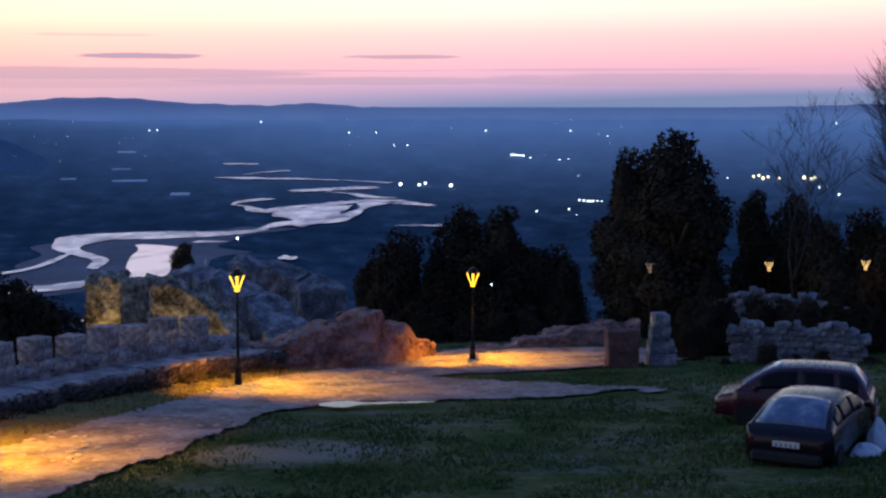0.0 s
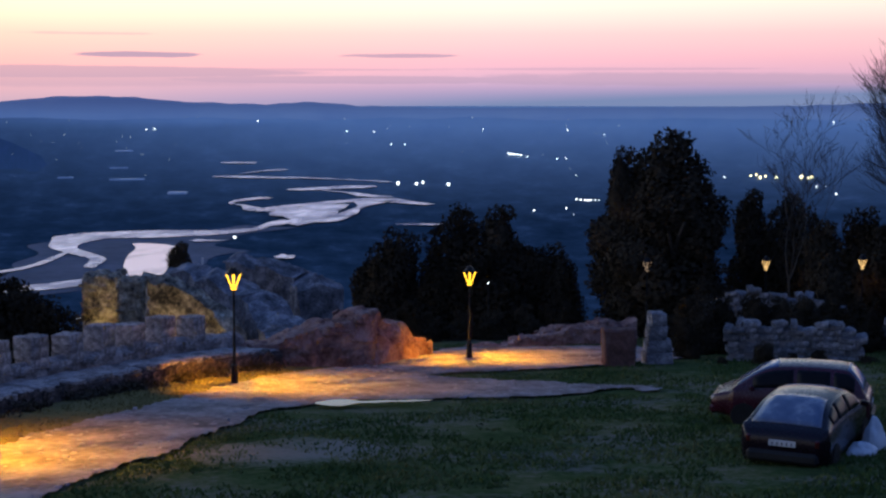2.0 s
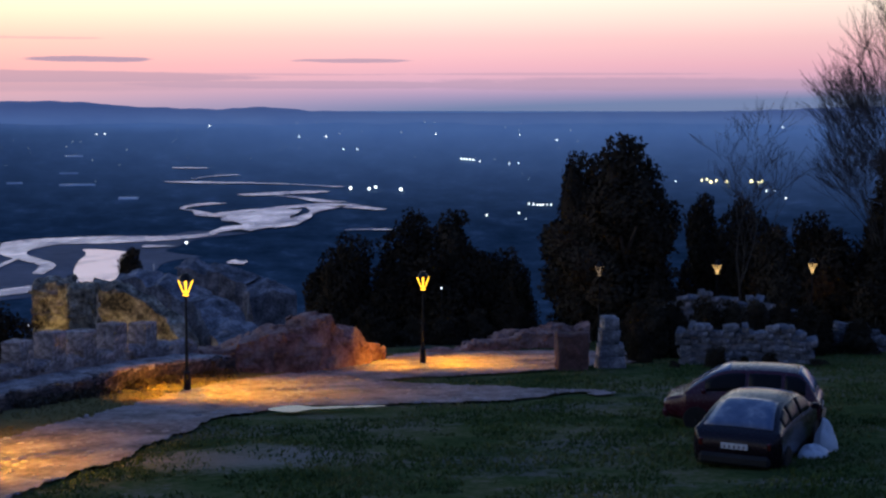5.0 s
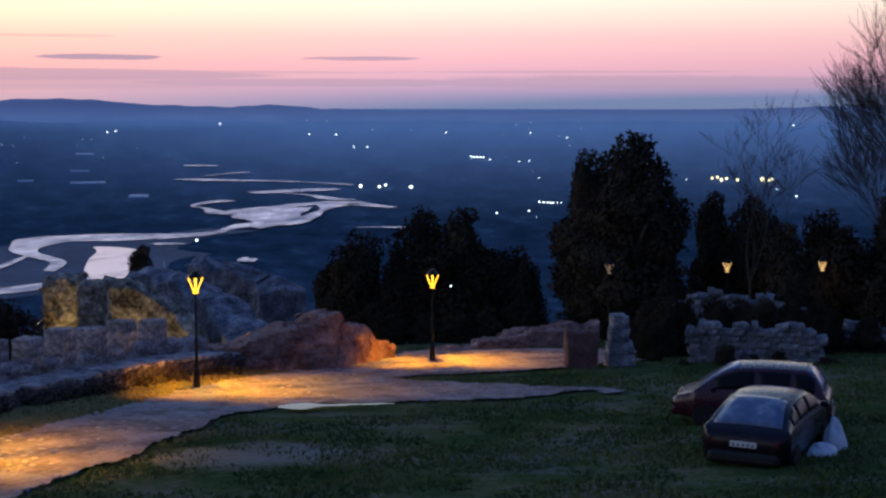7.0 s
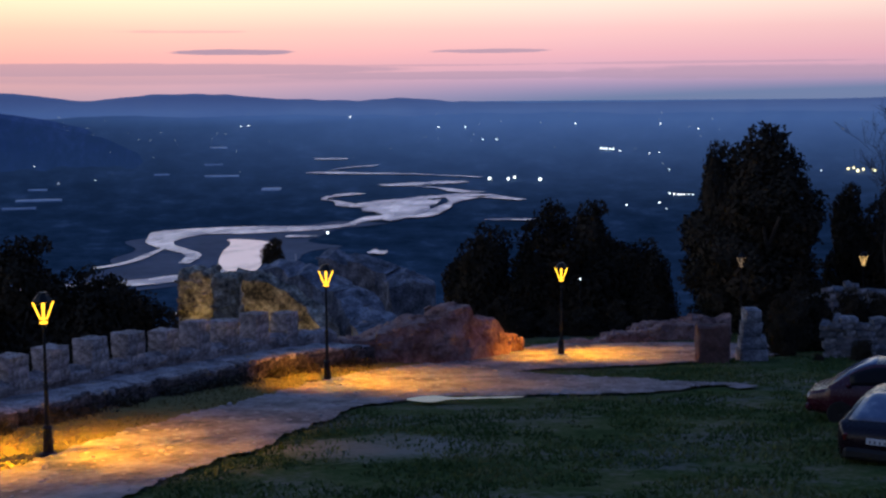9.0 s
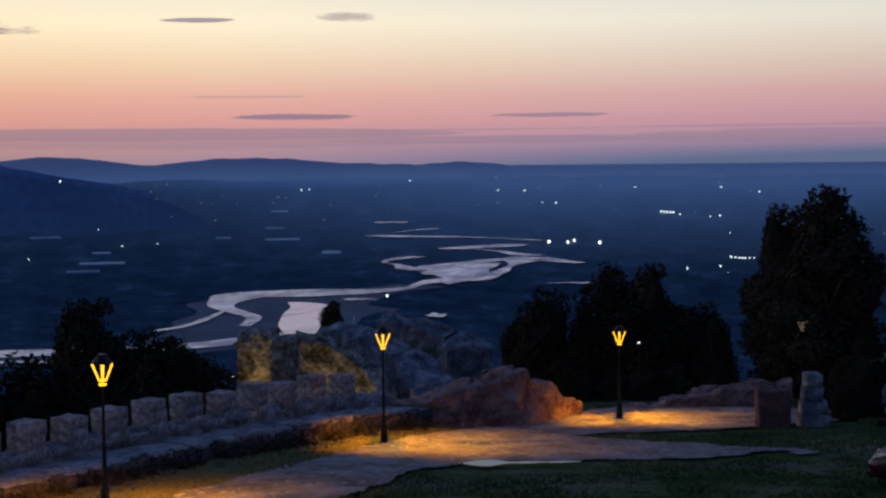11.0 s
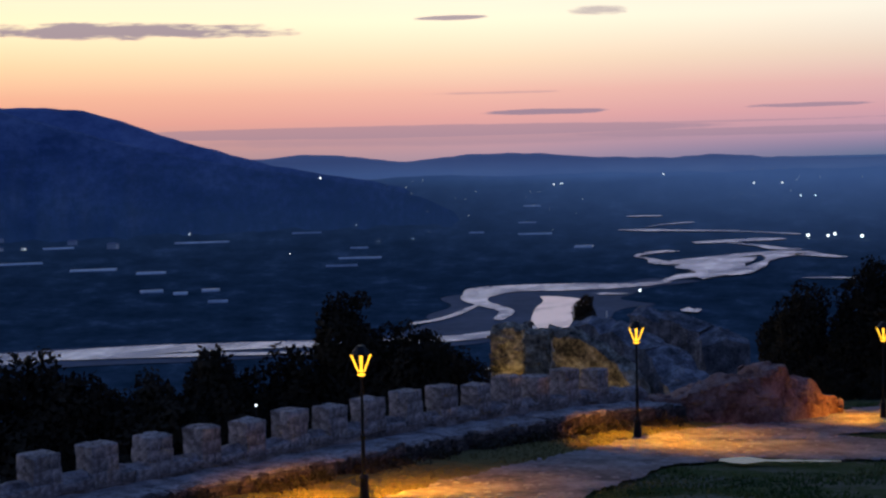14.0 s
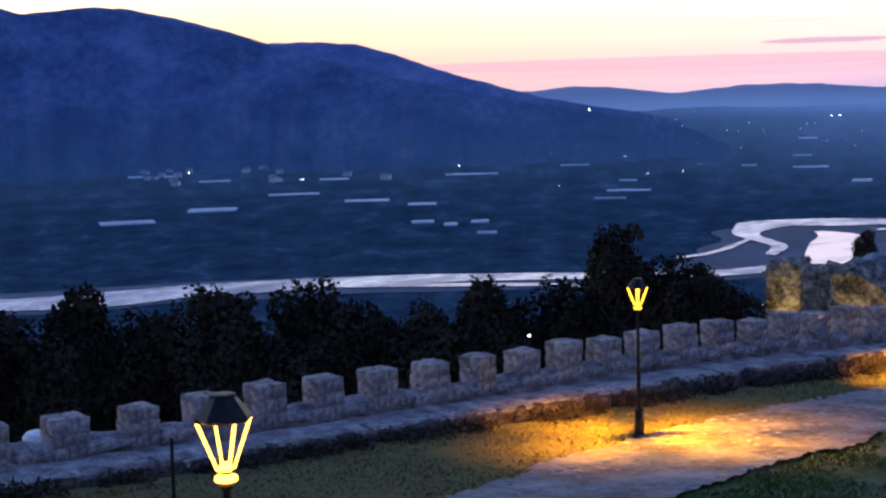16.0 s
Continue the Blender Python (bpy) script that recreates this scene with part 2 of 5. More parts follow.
def glass(name, tint=(0.9, 0.95, 1.0), rough=0.03):
    m = bpy.data.materials.new(name)
    t = nodes_of(m)
    b = t.nodes.new("ShaderNodeBsdfPrincipled")
    b.inputs["Base Color"].default_value = (*tint, 1)
    b.inputs["Roughness"].default_value = rough
    b.inputs["Transmission Weight"].default_value = 1.0
    b.inputs["IOR"].default_value = 1.1
    o = t.nodes.new("ShaderNodeOutputMaterial")
    link(t, b.outputs[0], o.inputs[0])
    return m


def slope_material(name, colours):
    """Woods on a mountainside, in blotches that run down the slope, with haze in their colours."""
    m = bpy.data.materials.new(name)
    t = nodes_of(m)
    sx = t.nodes.new("ShaderNodeSeparateXYZ")
    link(t, t.nodes.new("ShaderNodeNewGeometry").outputs["Position"], sx.inputs[0])
    pv = t.nodes.new("ShaderNodeCombineXYZ")
    link(t, mathn(t, "ARCTAN2", sx.outputs[0], sx.outputs[1]), pv.inputs[0])
    link(t, sx.outputs[2], pv.inputs[1])
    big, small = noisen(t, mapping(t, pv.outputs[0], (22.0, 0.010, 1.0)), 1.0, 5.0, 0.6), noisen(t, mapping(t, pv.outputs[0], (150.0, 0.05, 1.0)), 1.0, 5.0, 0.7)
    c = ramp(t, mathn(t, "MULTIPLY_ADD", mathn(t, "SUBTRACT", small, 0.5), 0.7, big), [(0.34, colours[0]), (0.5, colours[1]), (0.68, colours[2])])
    # haze painted over the foot of the slope as a pale blue, ragged upward
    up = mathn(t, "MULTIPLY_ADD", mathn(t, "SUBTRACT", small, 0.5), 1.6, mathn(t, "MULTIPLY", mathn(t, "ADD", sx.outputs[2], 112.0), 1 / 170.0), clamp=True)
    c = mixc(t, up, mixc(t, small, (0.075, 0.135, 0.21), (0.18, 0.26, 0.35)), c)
    d = t.nodes.new("ShaderNodeBsdfDiffuse")
    link(t, c, d.inputs[0])
    o = t.nodes.new("ShaderNodeOutputMaterial")
    link(t, d.outputs[0], o.inputs[0])
    return m


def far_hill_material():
    """Distant hills with evening haze painted into their colour, palest at the feet."""
    m = bpy.data.materials.new("distant_hills_painted_haze")
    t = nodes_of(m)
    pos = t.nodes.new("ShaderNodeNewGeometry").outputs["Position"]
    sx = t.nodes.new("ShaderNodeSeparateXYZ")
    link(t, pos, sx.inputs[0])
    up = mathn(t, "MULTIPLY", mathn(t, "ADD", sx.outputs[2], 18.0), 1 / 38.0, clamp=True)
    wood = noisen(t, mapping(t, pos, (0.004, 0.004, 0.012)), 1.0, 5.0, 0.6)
    # haze put into the colour: pale at the foot, bluer towards the top
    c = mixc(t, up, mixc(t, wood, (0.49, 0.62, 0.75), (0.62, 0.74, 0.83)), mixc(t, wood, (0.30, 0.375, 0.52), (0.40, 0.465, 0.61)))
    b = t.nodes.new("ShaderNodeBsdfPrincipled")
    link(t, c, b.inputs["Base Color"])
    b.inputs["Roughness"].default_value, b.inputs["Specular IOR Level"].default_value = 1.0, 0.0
    # a faint glow on the far backdrop stands in for evening haze
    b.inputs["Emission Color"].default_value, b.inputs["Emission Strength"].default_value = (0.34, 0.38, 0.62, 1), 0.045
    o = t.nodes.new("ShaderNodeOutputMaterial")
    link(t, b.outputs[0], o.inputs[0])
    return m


M_GROUND = ground_material()
M_PATH = material("trodden_stone_path", [(0.11, 0.088, 0.088), (0.25, 0.21, 0.21), (0.40, 0.35, 0.35)], 0.8, 0.9, 1.0, 7.0, space="World", bumpdist=0.07)
M_STONE = material("weathered_limestone", [(0.155, 0.128, 0.125), (0.39, 0.33, 0.322), (0.72, 0.625, 0.60)], 1.9, 0.9, 1.0, 6.0, vary=0.25, bumpdist=0.06)
M_RUBBLE = material("red_brown_rubble_stone", [(0.17, 0.080, 0.068), (0.35, 0.19, 0.16), (0.53, 0.34, 0.29)], 1.3, 0.92, 0.9, 6.0, vary=0.2, bumpdist=0.06)
# a darker, bluer grey than the limestone
M_RUIN = material("dark_bluish_ruin_stone", [(0.065, 0.068, 0.078), (0.19, 0.185, 0.205), (0.45, 0.42, 0.44)], 1.4, 0.93, 1.0, 6.0, vary=0.38, bumpdist=0.06)
M_BASTION = material("mottled_bastion_masonry", [(0.045, 0.040, 0.034), (0.19, 0.16, 0.125), (0.36, 0.30, 0.23), (0.66, 0.57, 0.45)], 1.15, 0.93, 1.0, 4.0, space="World", bumpdist=0.12, vary=0.3)
M_PIER = material("dark_red_pier_masonry", [(0.085, 0.045, 0.04), (0.16, 0.08, 0.07), (0.24, 0.14, 0.12)], 1.6, 0.93, 0.9, 6.0, bumpdist=0.05)
M_MORTAR = material("earth_and_mortar", [(0.20, 0.175, 0.17), (0.33, 0.29, 0.285)], 2.0, 0.95, 0.8, 6.0, bumpdist=0.05)
M_IRON = material("black_painted_iron", [(0.012, 0.012, 0.013), (0.03, 0.028, 0.027)], 6.0, 0.5, 0.1, metal=0.3)
M_LED = glowing("lantern_light_bar", (1.0, 0.50, 0.03), 2.8)
M_LED_NEAR = glowing("bright_lantern_light_bar", (1.0, 0.47, 0.06), 4.2)
M_LED_FAR = glowing("dim_lantern_light", (1.0, 0.60, 0.22), 1.0)
M_LED_DIM = glowing("faint_lantern_light", (0.9, 0.62, 0.42), 0.22)
M_GLASS = glass("lantern_glass")
M_LEAF = material("dark_evergreen_leaves", [(0.034, 0.027, 0.019), (0.052, 0.041, 0.028), (0.074, 0.056, 0.038)], 0.8, 0.9, 0.0, vary=0.25, spec=0.0)
M_BARK = material("grey_brown_bark", [(0.05, 0.04, 0.034), (0.10, 0.085, 0.07)], 3.0, 0.9, 0.8, 8.0)
M_TWIG = material("bare_twig_bark", [(0.065, 0.06, 0.066), (0.105, 0.096, 0.10)], 3.0, 0.9, 0.2, 8.0)
M_GRASS = material("grass_blades", [(0.042, 0.080, 0.026), (0.085, 0.130, 0.038), (0.23, 0.22, 0.095)], 0.45, 0.85, 0.0, 12.0, spec=0.05)
gt = M_GRASS.node_tree                    # the blades of the verge are dry
gb = next(n for n in gt.nodes if n.type == "BSDF_PRINCIPLED")
gp = gt.nodes.new("ShaderNodeNewGeometry").outputs["Position"]
gn = noisen(gt, gp, 5.0, 5.0, 0.7)
green = gb.inputs["Base Color"].links[0].from_socket
link(gt, mixc(gt, mathn(gt, "MULTIPLY", verge(gt, gp, gn), 0.85), green, mixc(gt, gn, (0.13, 0.105, 0.042), (0.32, 0.26, 0.11))), gb.inputs["Base Color"])
# the wall walk's face is a darker brown than its top
M_FACE = material("dark_brown_wall_face", [(0.042, 0.033, 0.031), (0.10, 0.076, 0.071), (0.24, 0.185, 0.172)], 1.8, 0.95, 1.0, 6.0, vary=0.3, bumpdist=0.06)
M_RIVER = silty("river_water", least=-0.68)
M_POOL = silty("still_pool_water", (0.58, 0.55, 0.72), -0.3)
M_PUDDLE = water("puddle_water", (0.03, 0.035, 0.04), 0.03, 3.0, 0.004)
M_GRAVEL = material("pale_river_gravel", [(0.07, 0.10, 0.155), (0.14, 0.17, 0.24)], 0.015, 0.95, 0.0, 8.0, space="World")
# blue haze is painted into both slopes, more of it on the farther ridge
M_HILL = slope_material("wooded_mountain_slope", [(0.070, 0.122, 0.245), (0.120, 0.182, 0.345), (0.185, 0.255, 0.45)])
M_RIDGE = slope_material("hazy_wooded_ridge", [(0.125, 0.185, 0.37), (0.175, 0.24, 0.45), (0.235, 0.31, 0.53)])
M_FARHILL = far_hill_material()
M_LIGHT = glowing("town_light", (0.80, 0.93, 1.0), 3.0)
M_LIGHT_DIM = glowing("dim_town_light", (0.7, 0.85, 1.0), 0.5)
M_LIGHT_WARM = glowing("warm_town_light", (1.0, 0.92, 0.52), 2.6)
M_SHEET = material("greenhouse_plastic_sheet", [(0.42, 0.47, 0.55), (0.78, 0.82, 0.88)], 0.02, 0.4, 0.0, 6.0, space="World", spec=0.5)
M_PLASTER = material("pale_house_plaster", [(0.55, 0.58, 0.66), (0.75, 0.77, 0.80)], 0.05, 0.9, 0.0, 6.0, space="World")
# distance haze is put into the tiles' light bluish colour
M_ROOF = material("dull_roof_tiles", [(0.24, 0.25, 0.32), (0.34, 0.33, 0.40)], 0.08, 0.9, 0.0, 6.0, space="World")
M_CARRED = material("dark_red_car_paint", [(0.048, 0.006, 0.016), (0.066, 0.008, 0.022)], 2.0, 0.26, 0.0, spec=0.5)
M_CARDARK = material("dark_maroon_car_paint", [(0.008, 0.003, 0.008), (0.013, 0.005, 0.012)], 2.0, 0.26, 0.0, spec=0.25)
# the pale blue colour stands in for sky showing in the screens
M_CARGLASS = material("sky_tinted_car_glass", [(0.08, 0.12, 0.22), (0.12, 0.165, 0.27), (0.30, 0.35, 0.44)], 1.6, 0.16, 0.0, 3.0, spec=0.6)
# side panes made dark and dull so the sunset's reflection stays out
M_SIDEGLASS = material("unreflecting_side_glass", [(0.008, 0.009, 0.012), (0.012, 0.013, 0.017)], 2.0, 0.3, 0.0, spec=0.12)
for paint in (M_CARRED, M_CARDARK):       # clear lacquer over the paint
    for nd in paint.node_tree.nodes:
        if nd.type == "BSDF_PRINCIPLED":
            nd.inputs["Coat Weight"].default_value, nd.inputs["Coat Roughness"].default_value, nd.inputs["Coat IOR"].default_value = 0.22, 0.14, 1.5
M_TYRE = material("black_tyre_rubber", [(0.012, 0.012, 0.012), (0.022, 0.022, 0.022)], 8.0, 0.85, 0.3)
M_RIM = material("dull_alloy_rim", [(0.20, 0.20, 0.21), (0.30, 0.30, 0.31)], 5.0, 0.4, 0.0, metal=0.8)
M_TRIM = material("black_plastic_trim", [(0.015, 0.015, 0.016), (0.025, 0.025, 0.026)], 5.0, 0.6, 0.1)
M_LENS = material("clear_headlamp_lens", [(0.50, 0.48, 0.46), (0.62, 0.60, 0.58)], 6.0, 0.12, 0.0, spec=0.8)
M_TAIL = material("red_tail_lamp_lens", [(0.07, 0.005, 0.006), (0.10, 0.007, 0.008)], 6.0, 0.15, 0.0, spec=0.8)
M_PLATE = material("white_number_plate", [(0.62, 0.62, 0.62), (0.70, 0.70, 0.70)], 6.0, 0.5, 0.0)
M_INK = material("dark_plate_marks", [(0.03, 0.03, 0.04), (0.04, 0.04, 0.05)], 6.0, 0.6, 0.0)
M_SACK = material("white_plastic_sack", [(0.70, 0.74, 0.80), (0.86, 0.89, 0.93)], 3.0, 0.5, 0.4, 6.0)
M_PEBBLE = material("pale_path_stones", [(0.26, 0.225, 0.22), (0.36, 0.32, 0.315), (0.44, 0.40, 0.395)], 1.2, 0.9, 0.4, 6.0)


# ---- mesh helpers ----
def part(name, bm, mat, parent=None, label="", smooth=False):
    me = bpy.data.meshes.new(name)
    bm.to_mesh(me)
    bm.free()
    me.materials.append(mat)
    if smooth:
        me.polygons.foreach_set("use_smooth", [True] * len(me.polygons))
    ob = new(name, me)
    ob.parent = parent
    if label:
        ob["label"] = label
    return ob


def mesh_part(name, verts, faces, mat, parent=None, smooth=False):
    me = bpy.data.meshes.new(name)
    me.from_pydata(verts, [], faces)
    me.materials.append(mat)
    if smooth:
        me.polygons.foreach_set("use_smooth", [True] * len(me.polygons))
    ob = new(name, me)
    ob.parent = parent
    return ob


def thing(name, x, y, z, label, category, group="", rz=0):
    ob = new(name)
    ob.matrix_basis = pose(x, y, z, 0, 0, rz)
    return tagged(ob, label, category, group)


def smooth01(a, b, v):
    k = min(1.0, max(0.0, (v - a) / (b - a)))
    return k * k * (3 - 2 * k)


def spline(pts, step):
    """Evenly stepped points of a smooth line through pts."""
    out = []
    n = len(pts)
    for i in range(n - 1):
        p0, p1, p2, p3 = (Vector(pts[max(0, min(n - 1, i + d))]) for d in (-1, 0, 1, 2))
        m = max(2, int((p2 - p1).length / step))
        for j in range(m):
            u = j / m
            out.append(0.5 * ((2 * p1) + (p2 - p0) * u + (2 * p0 - 5 * p1 + 4 * p2 - p3) * u * u + (3 * p1 - p0 - 3 * p2 + p3) * u ** 3))
    out.append(Vector(pts[-1]))
    return out


def add_box(bm, sx, sy, sz, m=None, bevel=0.0, rough=0.0, cuts=0, seed=0):
    """A block standing on z = 0, with worn edges and an uneven skin."""
    old = set(bm.verts)
    mine = lambda: [v for v in bm.verts if v not in old]
    bmesh.ops.create_cube(bm, size=1.0)
    for v in mine():
        v.co = Vector((v.co.x * sx, v.co.y * sy, (v.co.z + 0.5) * sz))
    if bevel:
        bmesh.ops.bevel(bm, geom=list({e for v in mine() for e in v.link_edges}), offset=bevel, segments=1, affect="EDGES")
    if cuts:
        bmesh.ops.subdivide_edges(bm, edges=[e for e in {e for v in mine() for e in v.link_edges} if e.calc_length() > 0.15], cuts=cuts, use_grid_fill=True)
    vs = mine()
    if rough:
        for v in vs:
            v.co += noise.noise_vector(v.co * 2.3 + Vector((seed * 7.1, seed * 3.3, seed))) * rough
    if m is not None:
        bmesh.ops.transform(bm, matrix=m, verts=vs)
    return vs


def add_tube(bm, a, b, ra, rb, sides=8, caps=False):
    a, b = Vector(a), Vector(b)
    d = b - a
    q = d.to_track_quat("Z", "Y").to_matrix()
    rings = []
    for p, r in ((a, ra), (b, rb)):
        rings.append([bm.verts.new(p + q @ Vector((r * math.cos(2 * math.pi * i / sides), r * math.sin(2 * math.pi * i / sides), 0))) for i in range(sides)])
    for i in range(sides):
        bm.faces.new((rings[0][i], rings[0][(i + 1) % sides], rings[1][(i + 1) % sides], rings[1][i]))
    if caps:
        bm.faces.new(rings[0][::-1])
        bm.faces.new(rings[1])


def add_lathe(bm, prof, sides=12, m=Matrix()):
    rings = [[bm.verts.new(m @ Vector((r * math.cos(2 * math.pi * i / sides), r * math.sin(2 * math.pi * i / sides), z))) for i in range(sides)] for r, z in prof]
    for ra, rb in zip(rings, rings[1:]):
        for i in range(sides):
            bm.faces.new((ra[i], ra[(i + 1) % sides], rb[(i + 1) % sides], rb[i]))
    bm.faces.new(rings[0][::-1])
    bm.faces.new(rings[-1])


# ---- the lie of the land ----
WALL = [Vector(p) for p in ((-24.0, 2.0), (-20.4, 11.0), (-18.2, 18.4), (-16.2, 22.9), (-14.2, 27.2), (-12.4, 31.2), (-10.5, 35.9), (-8.6, 40.0), (-7.0, 43.6), (-5.2, 47.0))]


def terrace(x, y):
    side = smooth01(-2.0, -12.0, x)
    return 4.695 + 0.0123 * x - 0.0905 * y + side * max(-0.55, min(0.5, (y - 33.0) / 15.0 * 0.5))


def outside(x, y):
    """How far a place lies beyond the edge of the castle's terrace."""
    p = Vector((x, y))
    near, best = 1e9, 0.0
    for a, b in zip(WALL, WALL[1:]):
        t = b - a
        k = (p - a).dot(t) / t.length_squared
        k = max(0.0 if a != WALL[0] else -9.0, min(1.0 if b != WALL[-1] else 9.0, k))
        d = (p - a - t * k).length
        if d < near:
            near, best = d, (d if t.x * (y - a.y) - t.y * (x - a.x) > 0 else -d)
    return max(best - 1.6, y - 60.0 - 0.1 * x, x - 60.0, -y - 30.0)


def plain_height(r):
    """The plain, which climbs to the skyline at the rim of the land."""
    if r < 2000.0:
        return EYE - 130.0
    u = (r - 2000.0)
    far = 2000.0 + u / max(1e-4, 1.0 - u / 2850.0)
    return EYE - 130.0 * r / far


def land(x, y):
    r = math.hypot(x, y)
    s = outside(x, y)
    top = terrace(x, y) + 0.05 * noise.noise(Vector((x * 0.25, y * 0.25, 0)))
    if s <= 0:
        return top
    top = terrace(max(-40, min(40, x)), min(70, max(-40, y)))
    fall = top - 5.0 * smooth01(0, 2.5, s) - 0.5 * s + 1.5 * noise.noise(Vector((x * 0.03, y * 0.03, 4))) * min(1.0, s / 10)
    floor = plain_height(r)
    d = fall - floor
    return floor + (d if d > 8 else 8 * math.exp((d - 8) / 8) if d > -60 else 0.0)


def build_ground():
    rings = [0.5 + 1.2 * i for i in range(8)]
    r = 10.0
    while r < 72:
        rings.append(r)
        r += 0.42
    while r < 4850:
        rings.append(r)
        r *= 1.036
    rings.append(4849.0)
    azs = []
    a = -180.0
    while a < 180.0:
        azs.append(a)
        a += 0.4 if -50 < a < 24 else 3.0
    verts = [(0, 0, land(0, 0))]
    for r in rings:
        for a in azs:
            x, y = r * math.sin(radians(a)), r * math.cos(radians(a))
            verts.append((x, y, land(x, y)))
    n = len(azs)
    faces = [(0, 1 + (j + 1) % n, 1 + j) for j in range(n)]
    for i in range(len(rings) - 1):
        for j in range(n):
            p, q = 1 + i * n, 1 + (i + 1) * n
            faces.append((p + j, p + (j + 1) % n, q + (j + 1) % n, q + j))
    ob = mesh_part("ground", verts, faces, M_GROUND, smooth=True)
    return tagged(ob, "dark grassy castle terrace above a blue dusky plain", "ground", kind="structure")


build_ground()

# ---- path ----
PATH_EDGE = [(-13.2, 10), (-11.2, 19.7), (-10.5, 25.3), (-8.9, 31.8), (-7.1, 37.0), (-6.1, 40.2), (-5, 43.8), (-3.4, 46.6), (-0.9, 50.4), (0.1, 54.2), (2.5, 55.0), (6.6, 54.4), (9.0, 53.0), (8.6, 49.6), (7.0, 48.3),
             (5.2, 46.4), (3.1, 45.3), (0.9, 44.7), (-0.5, 44.0), (0.5, 43.0), (2.2, 42.0), (3.2, 41.0), (4.4, 40.4), (6.0, 39.9), (5.9, 39.5), (4.6, 38.9), (3.2, 38.0), (1.7, 37.5), (-2.5, 37.3), (-4.0, 35.6), (-5.6, 29.2), (-6.7, 24.6), (-7.3, 21.5), (-9.4, 10)]


def inside(poly, x, y):
    hit = False
    j = len(poly) - 1
    for i in range(len(poly)):
        (xi, yi), (xj, yj) = poly[i], poly[j]
        if (yi > y) != (yj > y) and x < (xj - xi) * (y - yi) / (yj - yi) + xi:
            hit = not hit
        j = i
    return hit


def on_path(x, y):
    v = noise.noise_vector(Vector((x * 0.9, y * 0.9, 2))) * (0.34 + 0.9 * smooth01(2.5, 5.0, x) * (y < 42.5)) + noise.noise_vector(Vector((x * 4, y * 4, 5))) * 0.06
    return inside(PATH_EDGE, x + v.x, y + v.y)


def build_path():
    step = 0.13
    idx, verts, faces = {}, [], []

    def vert(i, j):
        if (i, j) not in idx:
            x, y = i * step, j * step
            idx[(i, j)] = len(verts)
            verts.append((x, y, land(x, y) + 0.07 + 0.03 * noise.noise(Vector((x * 1.7, y * 1.7, 3))) + 0.02 * noise.noise(Vector((x * 6, y * 6, 9)))))
        return idx[(i, j)]
    for i in range(int(-14 / step), int(10 / step)):
        for j in range(int(10 / step), int(56 / step)):
            if on_path((i + 0.5) * step, (j + 0.5) * step):
                faces.append((vert(i, j), vert(i + 1, j), vert(i + 1, j + 1), vert(i, j + 1)))
    return tagged(mesh_part("path", verts, faces, M_PATH, smooth=True), "trodden pale stone and earth path", "path", kind="structure")


build_path()

# ---- mountains and far hills ----
def hill(name, ridge, dist, depth, base_el, mat, label, rough, back=0.0):
    """A ridge given by azimuth and elevation in degrees, its foot nearer by depth metres."""
    azs = [a for a, e in ridge]
    verts, faces = [], []
    rows = 26
    cols = int((azs[-1] - azs[0]) / 0.22)
    for c in range(cols + 1):
        a = azs[0] + (azs[-1] - azs[0]) * c / cols
        e = float(np.interp(a, azs, [e for _, e in ridge]))
        e += 0.05 * noise.noise(Vector((a * 1.4, 1, rough))) * (1 if e > 0 else 0.5)
        for i in range(rows + 1):
            u = i / rows
            r = dist - depth * (1 + 0.22 * noise.fractal(Vector((a * 0.35, 3, rough)), 0.8, 2.0, 4)) * (1 - u)
            top = EYE + dist * math.tan(radians(e))
            foot = plain_height(r) - 4.0
            shape = u ** 1.25
            x, y = r * math.sin(radians(a)), r * math.cos(radians(a))
            wob = noise.fractal(Vector((x * 0.0035, y * 0.0035, rough)), 0.9, 2.1, 4)
            z = foot + (top - foot) * max(0.0, min(1.0, shape + 0.13 * wob * math.sin(math.pi * u)))
            verts.append((x, y, z))
    for c in range(cols):
        for i in range(rows):
            p = c * (rows + 1) + i
            faces.append((p, p + rows + 1, p + rows + 2, p + 1))
    n = len(verts)
    for c in range(cols + 1):
        x, y, z = verts[c * (rows + 1) + rows]
        verts.append((x * 1.06, y * 1.06, -130.0))
    for c in range(cols):
        p = c * (rows + 1) + rows
        faces.append((p, p + rows + 1, n + c + 1, n + c))
    return tagged(mesh_part(name, verts, faces, mat, smooth=True), label, name.split("_")[-1], kind="structure")


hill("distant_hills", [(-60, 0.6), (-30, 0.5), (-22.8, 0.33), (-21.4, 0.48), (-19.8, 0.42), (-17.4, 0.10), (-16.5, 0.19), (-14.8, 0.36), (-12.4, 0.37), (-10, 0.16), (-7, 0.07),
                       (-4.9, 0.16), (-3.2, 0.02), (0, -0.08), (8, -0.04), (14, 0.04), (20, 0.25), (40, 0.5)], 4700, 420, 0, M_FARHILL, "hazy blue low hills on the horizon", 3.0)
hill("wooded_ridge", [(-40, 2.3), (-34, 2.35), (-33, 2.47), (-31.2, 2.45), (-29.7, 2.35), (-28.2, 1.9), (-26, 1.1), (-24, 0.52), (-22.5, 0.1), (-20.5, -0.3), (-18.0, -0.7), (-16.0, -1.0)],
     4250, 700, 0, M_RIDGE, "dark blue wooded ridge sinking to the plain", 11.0)
